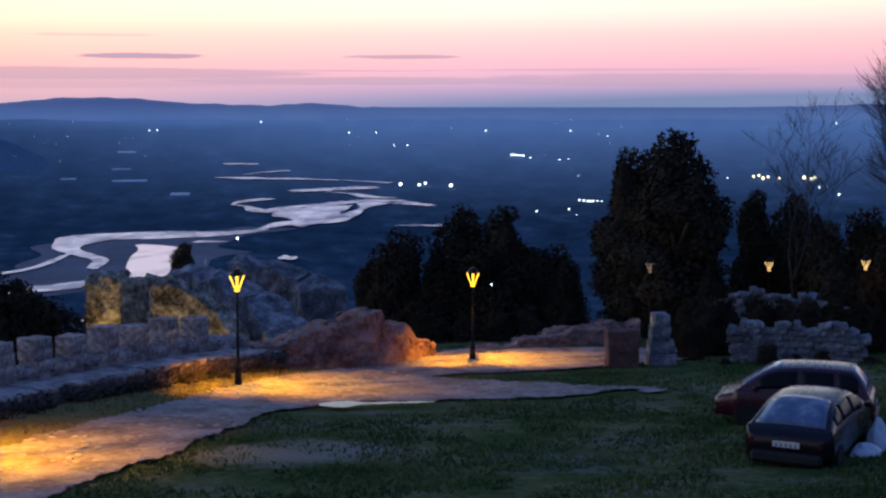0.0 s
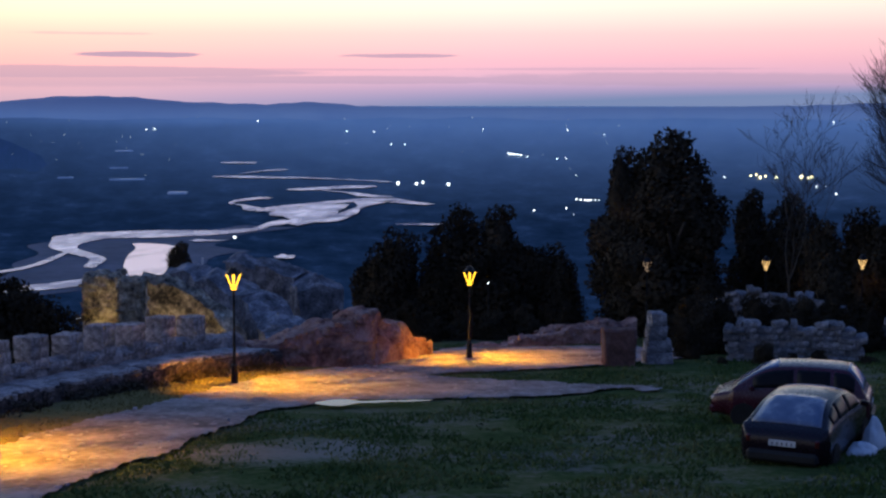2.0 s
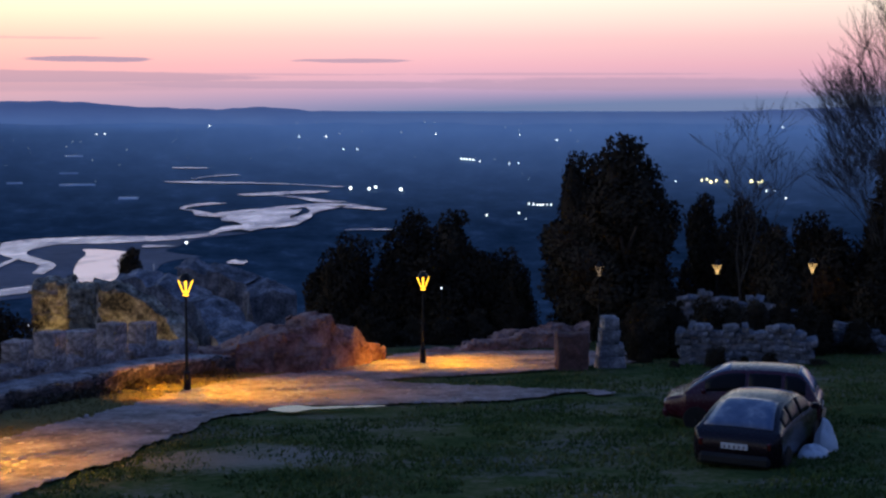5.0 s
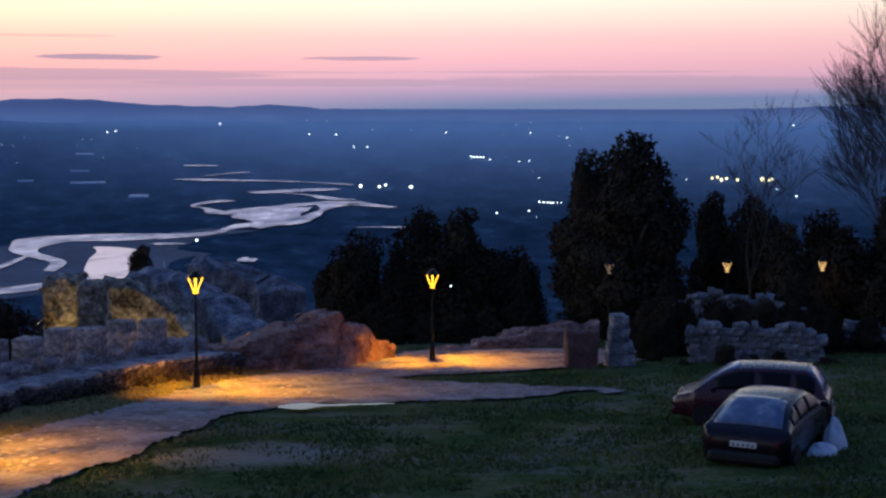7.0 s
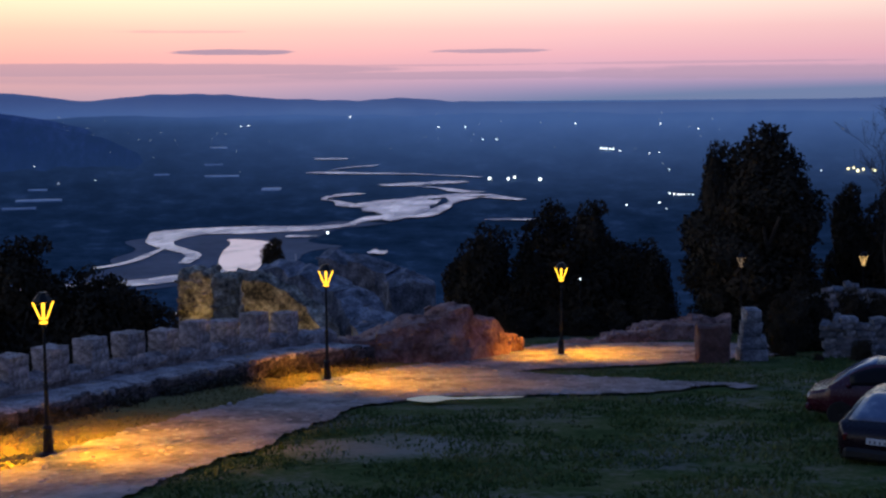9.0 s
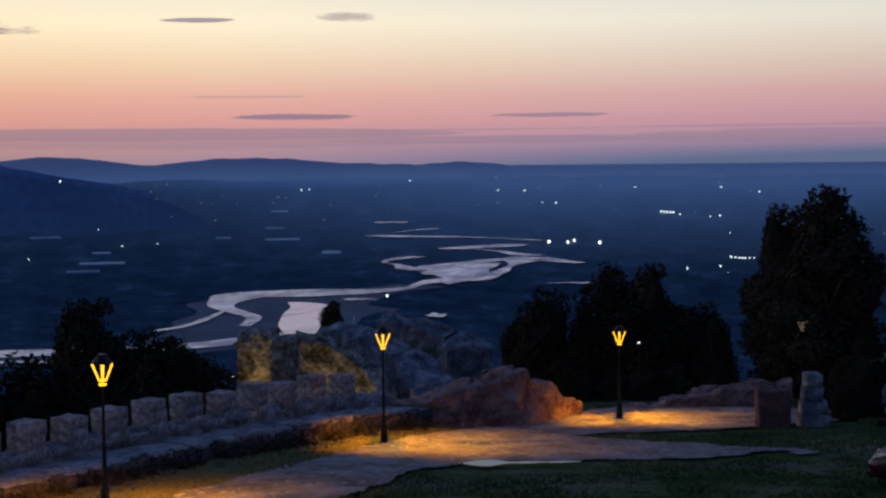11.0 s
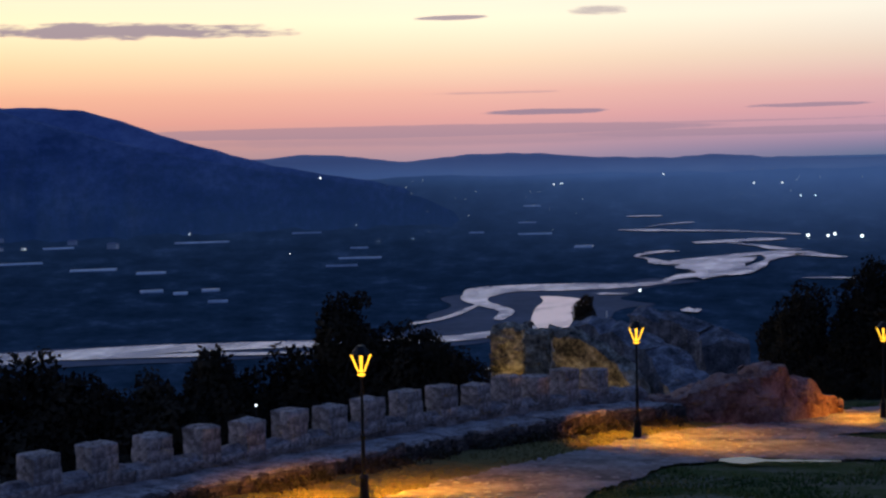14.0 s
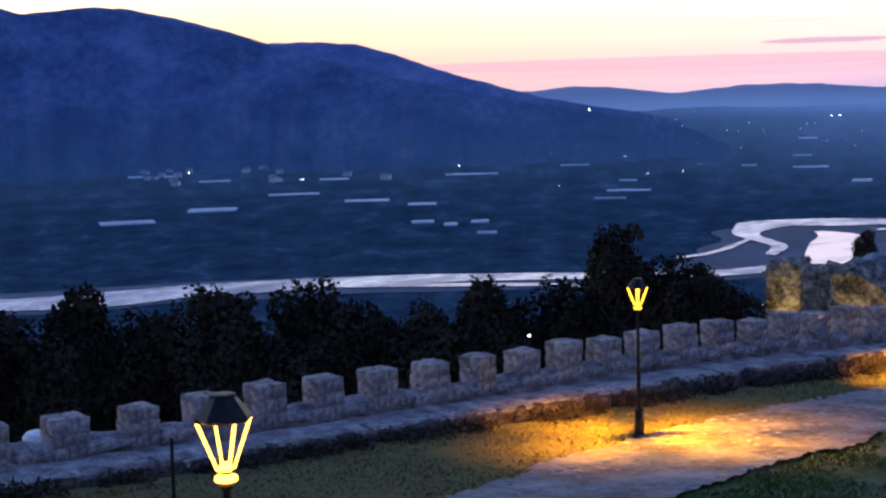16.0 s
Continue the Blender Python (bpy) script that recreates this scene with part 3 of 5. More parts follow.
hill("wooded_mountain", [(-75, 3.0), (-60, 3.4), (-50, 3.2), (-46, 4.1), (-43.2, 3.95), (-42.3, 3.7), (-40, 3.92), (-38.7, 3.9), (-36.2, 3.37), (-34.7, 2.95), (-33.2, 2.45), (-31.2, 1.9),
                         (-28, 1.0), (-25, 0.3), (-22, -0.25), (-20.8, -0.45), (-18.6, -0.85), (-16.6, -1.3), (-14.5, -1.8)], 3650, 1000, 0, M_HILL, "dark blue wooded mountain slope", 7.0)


# ---- river ----
def ribbon(name, centre, mat, label, lift=1.0, kind="structure", step=14.0):
    """A flat band of water or gravel along a winding line: x, y, width."""
    line = spline([Vector((x, y, w)) for x, y, w in centre], step)
    verts, faces = [], []
    for i, p in enumerate(line):
        a, b = line[max(0, i - 1)], line[min(len(line) - 1, i + 1)]
        t = Vector((b.x - a.x, b.y - a.y)).normalized()
        n = Vector((-t.y, t.x))
        for s in (-1, 1):
            w = p.z * (0.40 + 0.20 * noise.noise(Vector((p.x * 0.012, p.y * 0.012, s * 9.0))))
            x, y = p.x + s * n.x * w, p.y + s * n.y * w
            verts.append((x, y, plain_height(math.hypot(x, y)) + lift))
    for i in range(len(line) - 1):
        faces.append((2 * i, 2 * i + 1, 2 * i + 3, 2 * i + 2))
    return tagged(mesh_part(name, verts, faces, mat), label, name.split("_")[-1], kind=kind)


ribbon("river_gravel", [(-900, 640, 160), (-700, 770, 150), (-540, 890, 130), (-400, 960, 130), (-300, 1020, 120), (-270, 1130, 150), (-290, 1300, 220), (-255, 1420, 130), (-180, 1560, 80)], M_GRAVEL, "pale gravel bed beside the river", 0.6)
ribbon("river_water", [(-960, 640, 100), (-700, 745, 92), (-600, 850, 78), (-488, 940, 64), (-362, 990, 46), (-290, 1020, 40), (-258, 1060, 38), (-225, 1110, 36)], M_RIVER, "broad braided river shining with sky", 1.4)
ribbon("river_water", [(-520, 885, 20), (-440, 915, 22), (-370, 932, 16), (-330, 925, 8)], M_RIVER, "thin river branch between gravel banks", 1.5)
ribbon("river_water", [(-226, 1095, 30), (-233, 1140, 46), (-243, 1210, 52), (-254, 1280, 50), (-266, 1330, 36), (-285, 1352, 10)], M_POOL, "still river pool bright with sky", 1.8)
ribbon("river_water", [(-188, 1528, 18), (-219, 1487, 58), (-263, 1468, 82), (-308, 1455, 97), (-343, 1430, 87), (-352, 1392, 64), (-351, 1345, 40), (-333, 1296, 28), (-310, 1258, 22), (-288, 1215, 16), (-281, 1150, 10)], M_RIVER, "river bend shining with sky", 1.60)
ribbon("river_water", [(-329, 1278, 6), (-328, 1220, 8), (-328, 1171, 9), (-334, 1137, 12), (-346, 1113, 11)], M_RIVER, "thin river branch between gravel banks", 1.67)
ribbon("river_water", [(-197, 1507, 7), (-184, 1571, 21), (-167, 1617, 57), (-143, 1632, 64), (-120, 1673, 34), (-109, 1761, 22), (-101, 1870, 18), (-87, 1992, 75), (-56, 1956, 51), (-13, 1898, 24)], M_RIVER, "winding river reach bright with sky", 1.74)
ribbon("river_water", [(-86, 2028, 34), (-129, 1960, 44), (-166, 1906, 35), (-196, 1864, 30), (-206, 1804, 63), (-228, 1805, 38), (-255, 1878, 11), (-279, 1922, 9), (-270, 1991, 25), (-244, 2038, 35)], M_RIVER, "river loop bright with sky", 1.81)
ribbon("river_water", [(-71, 2052, 32), (-100, 2078, 38), (-132, 2142, 21), (-176, 2195, 17)], M_RIVER, "thin far river arm bright with sky", 1.88)
ribbon("river_water", [(-232, 2210, 43), (-191, 2234, 65), (-137, 2282, 67), (-100, 2293, 31)], M_RIVER, "thin far river arm bright with sky", 1.95)
ribbon("river_water", [(-394, 2522, 23), (-328, 2506, 54), (-237, 2488, 33), (-166, 2457, 20), (-83, 2398, 14)], M_RIVER, "thin far river arm bright with sky", 2.02)
ribbon("river_water", [(-357, 2591, 16), (-327, 2661, 17), (-287, 2703, 17)], M_RIVER, "thin far river arm bright with sky", 2.09)


def across(far):
    """The radius on this land for a true distance over a level plain."""
    u = max(0.0, far - 2000.0)
    return min(far, 2000.0) + u / (1 + u / 2850.0)


def on_plain(bearing, far):
    r = across(far)
    return r * math.sin(radians(bearing)), r * math.cos(radians(bearing)), plain_height(r)


def backwater(bearing, far, w, d, seed):
    x, y, z = on_plain(bearing, far)
    bm = bmesh.new()
    vs = []
    for i in range(28):
        a = 2 * math.pi * i / 28
        q = 0.5 * (1 + 0.75 * noise.noise(Vector((math.cos(a) * 2.4, math.sin(a) * 1.6, seed * 3.7))))
        px, py = x + w * q * math.cos(a), y + d * q * math.sin(a) + 0.35 * d * math.sin(3 * a + seed)* 0.3
        vs.append(bm.verts.new((px, py, plain_height(math.hypot(px, py)) + 2.0)))
    bm.faces.new(vs)
    bmesh.ops.triangulate(bm, faces=bm.faces[:])
    return tagged(part("backwater", bm, M_RIVER), "narrow backwater on the plain reflecting the sky", "water", kind="structure")


PONDS = [(-7.96, 3319, 68, 55), (-0.87, 1575, 58, 30), (-6.13, 1241, 15, 50), (-9.3, 1400, 30, 30), (-5.01, 1761, 78, 403)]
for i, (ba, fa, w, d) in enumerate(PONDS):
    backwater(ba, fa, w, d * 0.6, i)


# ---- street lanterns ----
def lantern_post(x, y, lit=True, label="black iron lamp post with a glowing tapered lantern", h=3.34, watts=None, aim=22.0, turn=56.0, led=None, size=1.0, bar=0.019, cone=134.0):
    led = led or M_LED
    z = land(x, y)
    root = thing("street_lamp", x, y, z, label, "street lamp", "lanterns along the path")
    bm = bmesh.new()
    add_lathe(bm, [(0.17, -0.1), (0.17, 0.05), (0.11, 0.09), (0.09, 0.55), (0.11, 0.58), (0.06, 0.64)], 12)
    part("base", bm, M_IRON, root, smooth=False)
    bm = bmesh.new()
    add_lathe(bm, [(0.05, 0.6), (0.042, 1.4), (0.055, 1.42), (0.055, 1.47), (0.036, 1.5), (0.030, h - 0.66 * size)], 10)
    part("pole", bm, M_IRON, root)
    bm = bmesh.new()
    add_lathe(bm, [(0.03, h - 0.70 * size), (0.05, h - 0.68 * size), (0.062, h - 0.655 * size), (0.05, h - 0.64 * size)], 10)
    part("collar", bm, M_IRON, root)
    # four-sided lantern that widens upward
    n, rb, rt, zb, zt = 4, 0.062 * size, 0.205 * size, h - 0.56 * size, h - 0.17 * size
    ring = lambda r, zz: [Vector((r * math.cos(2 * math.pi * i / n + radians(turn)), r * math.sin(2 * math.pi * i / n + radians(turn)), zz)) for i in range(n)]
    low, high = ring(rb, zb), ring(rt, zt)
    body = new("lantern")
    body.parent = root
    for nm, pts, rr in (("lower_ring", low, 0.012), ("upper_ring", high, 0.016)):
        bm = bmesh.new()
        for i in range(n):
            add_tube(bm, pts[i], pts[(i + 1) % n], rr, rr, 6)
        part(nm, bm, M_IRON, body)
    for i in range(n):
        bm = bmesh.new()
        add_tube(bm, low[i] + Vector((0, 0, 0.015)), high[i] - Vector((0, 0, 0.012)), bar * size, (bar + 0.002) * size, 8, True)
        part("light_bar", bm, led, body, "glowing amber light bar")
    bm = bmesh.new()
    add_lathe(bm, [(0.05 * size, zb - 0.075), (0.085 * size, zb - 0.065), (0.085 * size, zb - 0.035), (0.05 * size, zb - 0.025)], 12)
    part("light_ring", bm, led, body, "glowing amber ring")
    bm = bmesh.new()
    add_lathe(bm, [(0.0, zb - 0.005), (0.04 * size, zb), (0.052 * size, zb + 0.03), (0.035 * size, zb + 0.065), (0.0, zb + 0.075)], 12)
    part("bulb", bm, led, body, "bright amber bulb")
    for i in range(n):
        a, b, c, d = low[i], low[(i + 1) % n], high[(i + 1) % n], high[i]
        inn = 0.93
        bm = bmesh.new()
        vs = [bm.verts.new(p) for p in (a, b, c, d)] + [bm.verts.new(Vector((p.x * inn, p.y * inn, p.z))) for p in (a, b, c, d)]
        for f in ((0, 1, 2, 3), (7, 6, 5, 4), (0, 4, 5, 1), (1, 5, 6, 2), (2, 6, 7, 3), (3, 7, 4, 0)):
            bm.faces.new([vs[k] for k in f])
        p = part("pane", bm, M_GLASS, body)
        p.visible_shadow = False
    bm = bmesh.new()
    add_lathe(bm, [(0.20 * size, zt - 0.012), (0.214 * size, zt + 0.004), (0.208 * size, zt + 0.02), (0.108 * size, zt + 0.145), (0.098 * size, zt + 0.155), (0.098 * size, zt + 0.178), (0.07 * size, zt + 0.185)], 8)
    part("roof", bm, M_IRON, body, "dark faceted lantern cap with a flat top")
    # the lantern throws its light down and a little towards the path
    lamp = bpy.data.lights.new("lantern_light", "SPOT")
    lamp.energy, lamp.color, lamp.shadow_soft_size = LAMP_W if watts is None else watts, LAMP_COLOUR, 0.04
    lamp.spot_size, lamp.spot_blend = radians(cone), 1.0
    lo = new("lantern_light", lamp)
    lo.matrix_basis = pose(0, 0, zt - 0.03, 0, -aim, 0)
    lo.parent = root
    return root


LAMPS = [(-6.1, 8.43, 5.0, 56.0, 0.85, 3.285, 134.0), (-9.9, 28.7, 7.0, 24.0, 1.0, 3.37, 130.0), (-5.9, 41.2, 18.0, 13.0, 0.95, 3.42, 120.0), (1.03, 49.6, 11.0, 4.0, 0.85, 3.25, 124.0)]
for lx, ly, tip, trn, gain, tall, spread in LAMPS:
    close = ly < 12
    lantern_post(lx, ly, aim=tip, turn=trn, watts=LAMP_W * gain, h=tall, bar=0.013 if close else 0.019, led=M_LED_NEAR if close else M_LED, cone=spread)
for lx, ly, w, glow_mat in ((8.55, 59.4, 0.5, M_LED_DIM), (13.7, 60.5, 30.0, M_LED_FAR), (17.2, 58.6, 10.0, M_LED_FAR)):
    lantern_post(lx, ly, watts=w, turn=4.0, led=glow_mat, size=0.85, label="distant iron lamp post half hidden by dark trees")


# ---- battlement wall ----
def along(line, s):
    """The place and direction s metres along a line."""
    for a, b in zip(line, line[1:]):
        d = (b - a).length
        if s <= d:
            return a + (b - a) * (s / d), (b - a).normalized()
        s -= d
    return line[-1].copy(), (line[-1] - line[-2]).normalized()


WLINE = spline([Vector((p.x, p.y, 0)) for p in WALL], 0.5)
WLEN = sum((b - a).length for a, b in zip(WLINE, WLINE[1:]))


def wall_strip(name, o0, o1, z0, z1, mat, label, rough, climb, s0=0.0, s1=WLEN, parent=None):
    """A run of masonry along the wall's line between two offsets, with an uneven skin."""
    verts, faces = [], []
    step = 0.22
    n = int((s1 - s0) / step)
    prof = [(0.0, 0.0), (0.0, 0.35), (0.0, 0.7), (0.06, 1.0), (0.35, 1.02), (0.65, 1.02), (0.94, 1.0), (1.0, 0.7), (1.0, 0.0)]
    for i in range(n + 1):
        p, t = along(WLINE, s0 + (s1 - s0) * i / n)
        nrm = Vector((-t.y, t.x, 0))
        for u, v in prof:
            q = p + nrm * (o0 + (o1 - o0) * u)
            zz = terrace(p.x, p.y)
            q.z = zz + z0 + (z1 + climb(s0 + (s1 - s0) * i / n) - z0) * v
            q += noise.noise_vector(q * 1.9) * rough + noise.noise_vector(q * 5.0) * rough * 0.4
            verts.append(q)
    m = len(prof)
    for i in range(n):
        for j in range(m - 1):
            a = i * m + j
            faces.append((a, a + m, a + m + 1, a + 1))
    return tagged(mesh_part(name, verts, faces, mat, parent), label, "wall", kind="structure")


LEDGE = wall_strip("wall_walk", 0.0, 1.5, -0.8, 0.20, M_STONE, "low worn stone wall walk behind the battlements", 0.07, lambda s: 0.012 * max(0.0, s - 19.0))
FOOT = wall_strip("wall_foot", -0.07, 0.16, -0.8, 0.12, M_FACE, "dark brown rubble face of the wall walk", 0.07, lambda s: 0.012 * max(0.0, s - 19.0))
PARAPET = wall_strip("wall_parapet", 1.42, 2.05, -8.0, 0.40, M_STONE, "worn limestone parapet carrying merlons", 0.09, lambda s: 0.024 * min(0.0, s - 19.7) + 0.015 * max(0.0, s - 19.7))


def stone_mesh(seed, rough=0.06):
    """One dressed but worn stone, a unit block about its middle."""
    bm = bmesh.new()
    bmesh.ops.create_cube(bm, size=1.0)
    bmesh.ops.bevel(bm, geom=bm.edges[:], offset=0.07, segments=1, affect="EDGES")
    for v in bm.verts:
        v.co += noise.noise_vector(v.co * 1.7 + Vector((seed * 5.3, seed, 2))) * rough
    me = bpy.data.meshes.new("stone")
    bm.to_mesh(me)
    bm.free()
    me.materials.append(M_STONE)
    return me


STONES = [stone_mesh(i) for i in range(9)]


FACE_STONES = []
for i in range(9):
    face_stone = stone_mesh(40 + i, 0.09)
    face_stone.materials.clear()
    face_stone.materials.append(M_FACE)
    FACE_STONES.append(face_stone)


def stone(parent, r, m, size, pool=STONES):
    ob = new("stone", pool[r.randrange(9)])
    ob.parent = parent
    ob.matrix_basis = m @ pose(0, 0, 0, r.uniform(-5, 5), r.uniform(-5, 5), r.choice((0, 180)) + r.uniform(-5, 5)) @ Matrix.Diagonal((*size, 1))
    return ob


def merlon(s, k):
    p, t = along(WLINE, s)
    nrm = Vector((-t.y, t.x, 0))
    c = p + nrm * 1.72
    r = random.Random(k)
    root = thing("merlon", c.x, c.y, terrace(p.x, p.y) + 0.22 + 0.024 * (s - 19.7), "weathered pale limestone merlon on the parapet", "merlon", "merlons of the battlement wall",
                 math.degrees(math.atan2(t.y, t.x)) + r.uniform(-4, 4))
    w, d, h = 0.60 + r.uniform(-0.06, 0.08), 0.64, 0.80 + r.uniform(-0.07, 0.07)
    bm = bmesh.new()
    add_box(bm, w - 0.10, d - 0.10, h - 0.06, None, 0.04, 0.03, 2, k)
    part("core", bm, M_MORTAR, root, "mortar between the stones")
    z = -0.05
    for course in range(3):
        ch = (h + 0.05) / 3 * r.uniform(0.88, 1.1) if course < 2 else h - z
        cut = r.uniform(0.36, 0.64)
        for xa, xb in ((0, cut), (cut, 1)):
            for ya, yb in ((0, 0.5), (0.5, 1)):
                stone(root, r, pose(w * ((xa + xb) / 2 - 0.5) + r.uniform(-0.015, 0.015), d * ((ya + yb) / 2 - 0.5) + r.uniform(-0.02, 0.02), z + ch / 2), (w * (xb - xa) + 0.035, d * (yb - ya) + 0.035, ch + 0.035))
        z += ch
    return root


def wall_stones():
    """Coping slabs and facing stones of the wall walk, and low humps of masonry between the merlons."""
    r = random.Random(19)
    s = 14.0
    while s < WLEN - 0.3:
        ln = r.uniform(0.42, 0.75)
        p, t = along(WLINE, s + ln / 2)
        nrm = Vector((-t.y, t.x, 0))
        zt = terrace(p.x, p.y) + 0.20 + 0.012 * max(0.0, s - 19.0)
        rz = math.degrees(math.atan2(t.y, t.x))
        c = p + nrm * 0.26
        stone(LEDGE, r, pose(c.x, c.y, zt - r.uniform(0.02, 0.07), r.uniform(-4, 4), r.uniform(-4, 4), rz + r.uniform(-8, 8)), (ln * r.uniform(0.8, 1.0), r.uniform(0.4, 0.7), r.uniform(0.12, 0.18)))
        for _ in range(2):
            q, t2 = along(WLINE, s + r.uniform(0, ln))
            c = q + nrm * r.uniform(-0.06, 0.04)
            sz = r.uniform(0.14, 0.36)
            stone(FOOT, r, pose(c.x, c.y, zt - r.uniform(0.12, 0.36), r.uniform(-12, 12), r.uniform(-20, 20), rz + r.uniform(-15, 15)), (sz * r.uniform(1.0, 1.8), 0.24, sz), FACE_STONES)
        s += ln
    k = 0
    while MERLON_START + (k + 0.5) * MERLON_STEP < WLEN - 1.5:
        for j in range(2):
            p, t = along(WLINE, MERLON_START + (k + 0.36 + 0.28 * j) * MERLON_STEP)
            nrm = Vector((-t.y, t.x, 0))
            c = p + nrm * r.uniform(1.6, 1.75)
            stone(PARAPET, r, pose(c.x, c.y, terrace(p.x, p.y) + 0.38 + (0.024 if k < 8 else 0.015) * (MERLON_START + k * MERLON_STEP - 19.7), 0, 0, math.degrees(math.atan2(t.y, t.x))), (r.uniform(0.38, 0.58), 0.60, r.uniform(0.10, 0.30)))
        k += 1


MERLON_START, MERLON_STEP = 19.70 - 8 * 1.481, 1.481
k = 0
while MERLON_START + k * MERLON_STEP < WLEN - 1.5:
    merlon(MERLON_START + k * MERLON_STEP, k)
    k += 1
wall_stones()


# ---- ruins ----
def stud(ob, count, lo, hi, seed, mat):
    """Stones bedded in the skin of a rubble wall."""
    r = random.Random(seed)
    me = ob.data
    polys = [p for p in me.polygons if p.area > 0.003 and len(p.vertices) == 4]
    weights = [p.area for p in polys]
    verts, faces = [], []
    for p in r.choices(polys, weights, k=count):
        a, b, c, d = (me.vertices[i].co for i in p.vertices)
        u, v = r.random(), r.random()
        q = (a * (1 - u) + b * u) * (1 - v) + (d * (1 - u) + c * u) * v
        rot = p.normal.to_track_quat("Z", "Y").to_matrix()
        sx, sy, sz = r.uniform(lo, hi) * 1.25, r.uniform(lo, hi) * 0.8, r.uniform(lo, hi) * 0.26
        n = len(verts)
        for zz, k in ((-0.6, 1.0), (0.35, 0.95), (0.8, 0.6)):
            for i in range(6):
                g = i * 1.047 + 0.4
                verts.append(q + rot @ Vector((sx * 0.5 * k * math.cos(g) * r.uniform(0.85, 1.15), sy * 0.5 * k * math.sin(g) * r.uniform(0.85, 1.15), sz * zz)))
        for l in range(2):
            for i in range(6):
                faces.append((n + l * 6 + i, n + l * 6 + (i + 1) % 6, n + l * 6 + 6 + (i + 1) % 6, n + l * 6 + 6 + i))
        faces.append(tuple(n + 12 + i for i in range(6)))
    so = mesh_part("rubble", verts, faces, mat, ob)
    so["kind"] = "stuff"
    return ob


def rubble_wall(name, line, tops, thick, mat, label, category, step=0.3, rough=0.12, studs=45, base=-0.6, rows=6, floor=None):
    """A broken wall along a line of (x, y) with its own height along it."""
    pts = [Vector((x, y, h)) for (x, y), h in zip(line, tops)]
    length = sum(Vector((b.x - a.x, b.y - a.y)).length for a, b in zip(pts, pts[1:]))
    verts, faces = [], []
    n = max(3, int(length / step))
    cross = [(-0.5, i / rows) for i in range(rows + 1)] + [(0, 1.03)] + [(0.5, 1 - i / rows) for i in range(rows + 1)]
    for i in range(n + 1):
        s = length * i / n
        acc = 0
        for a, b in zip(pts, pts[1:]):
            d = Vector((b.x - a.x, b.y - a.y)).length
            if s <= acc + d + 1e-6:
                q = a + (b - a) * ((s - acc) / d)
                t = Vector((b.x - a.x, b.y - a.y)).normalized()
                break
            acc += d
        nrm = Vector((-t.y, t.x))
        z0 = land(q.x, q.y) + base if floor is None else floor
        top = q.z + 0.25 * noise.noise(Vector((s * 1.1, q.x, 1)))
        for u, v in cross:
            taper = 1.15 - 0.3 * v
            p = Vector((q.x + nrm.x * u * thick * taper, q.y + nrm.y * u * thick * taper, z0 + (top - (base if floor is None else floor)) * v))
            p += noise.noise_vector(p * 1.3) * rough + noise.noise_vector(p * 3.7) * rough * 0.5
            verts.append(p)
    m = len(cross)
    for i in range(n):
        for j in range(m - 1):
            a = i * m + j
            faces.append((a, a + m, a + m + 1, a + 1))
    faces.append(tuple(range(m)))
    faces.append(tuple(range(n * m + m - 1, n * m - 1, -1)))
    ob = tagged(mesh_part(name, verts, faces, mat), label, category)
    return stud(ob, int(min(1400, studs * length)), 0.16, 0.42, int(length * 10), mat)


rubble_wall("ruined_wall", [(-6.6, 47.3), (-5.6, 47.6), (-4.6, 47.9), (-3.6, 48.2), (-2.8, 48.7), (-2.2, 49.6), (-1.5, 50.9), (-0.9, 52.4)], [0.35, 0.8, 1.2, 1.55, 1.85, 1.5, 0.9, 0.4], 1.5, M_RUBBLE, "reddish-brown stump of ruined masonry beside the path", "ruin", 0.16, 0.18, 26)
rubble_wall("rubble_wall", [(1.2, 55.5), (3.0, 56.0), (5.0, 56.4), (6.6, 56.6)], [0.0, 0.30, 0.5, 0.55], 0.9, M_RUBBLE, "low tumbled rubble wall beyond the path", "wall", 0.3, 0.12, 40)
rubble_wall("rubble_wall", [(3.4, 58.2), (5.0, 58.6), (8.0, 59)], [0.25, 0.55, 0.8], 0.9, M_RUBBLE, "low tumbled rubble wall behind another", "wall")


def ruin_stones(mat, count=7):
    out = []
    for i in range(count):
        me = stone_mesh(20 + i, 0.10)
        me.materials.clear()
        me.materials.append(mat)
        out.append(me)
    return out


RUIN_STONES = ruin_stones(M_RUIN)


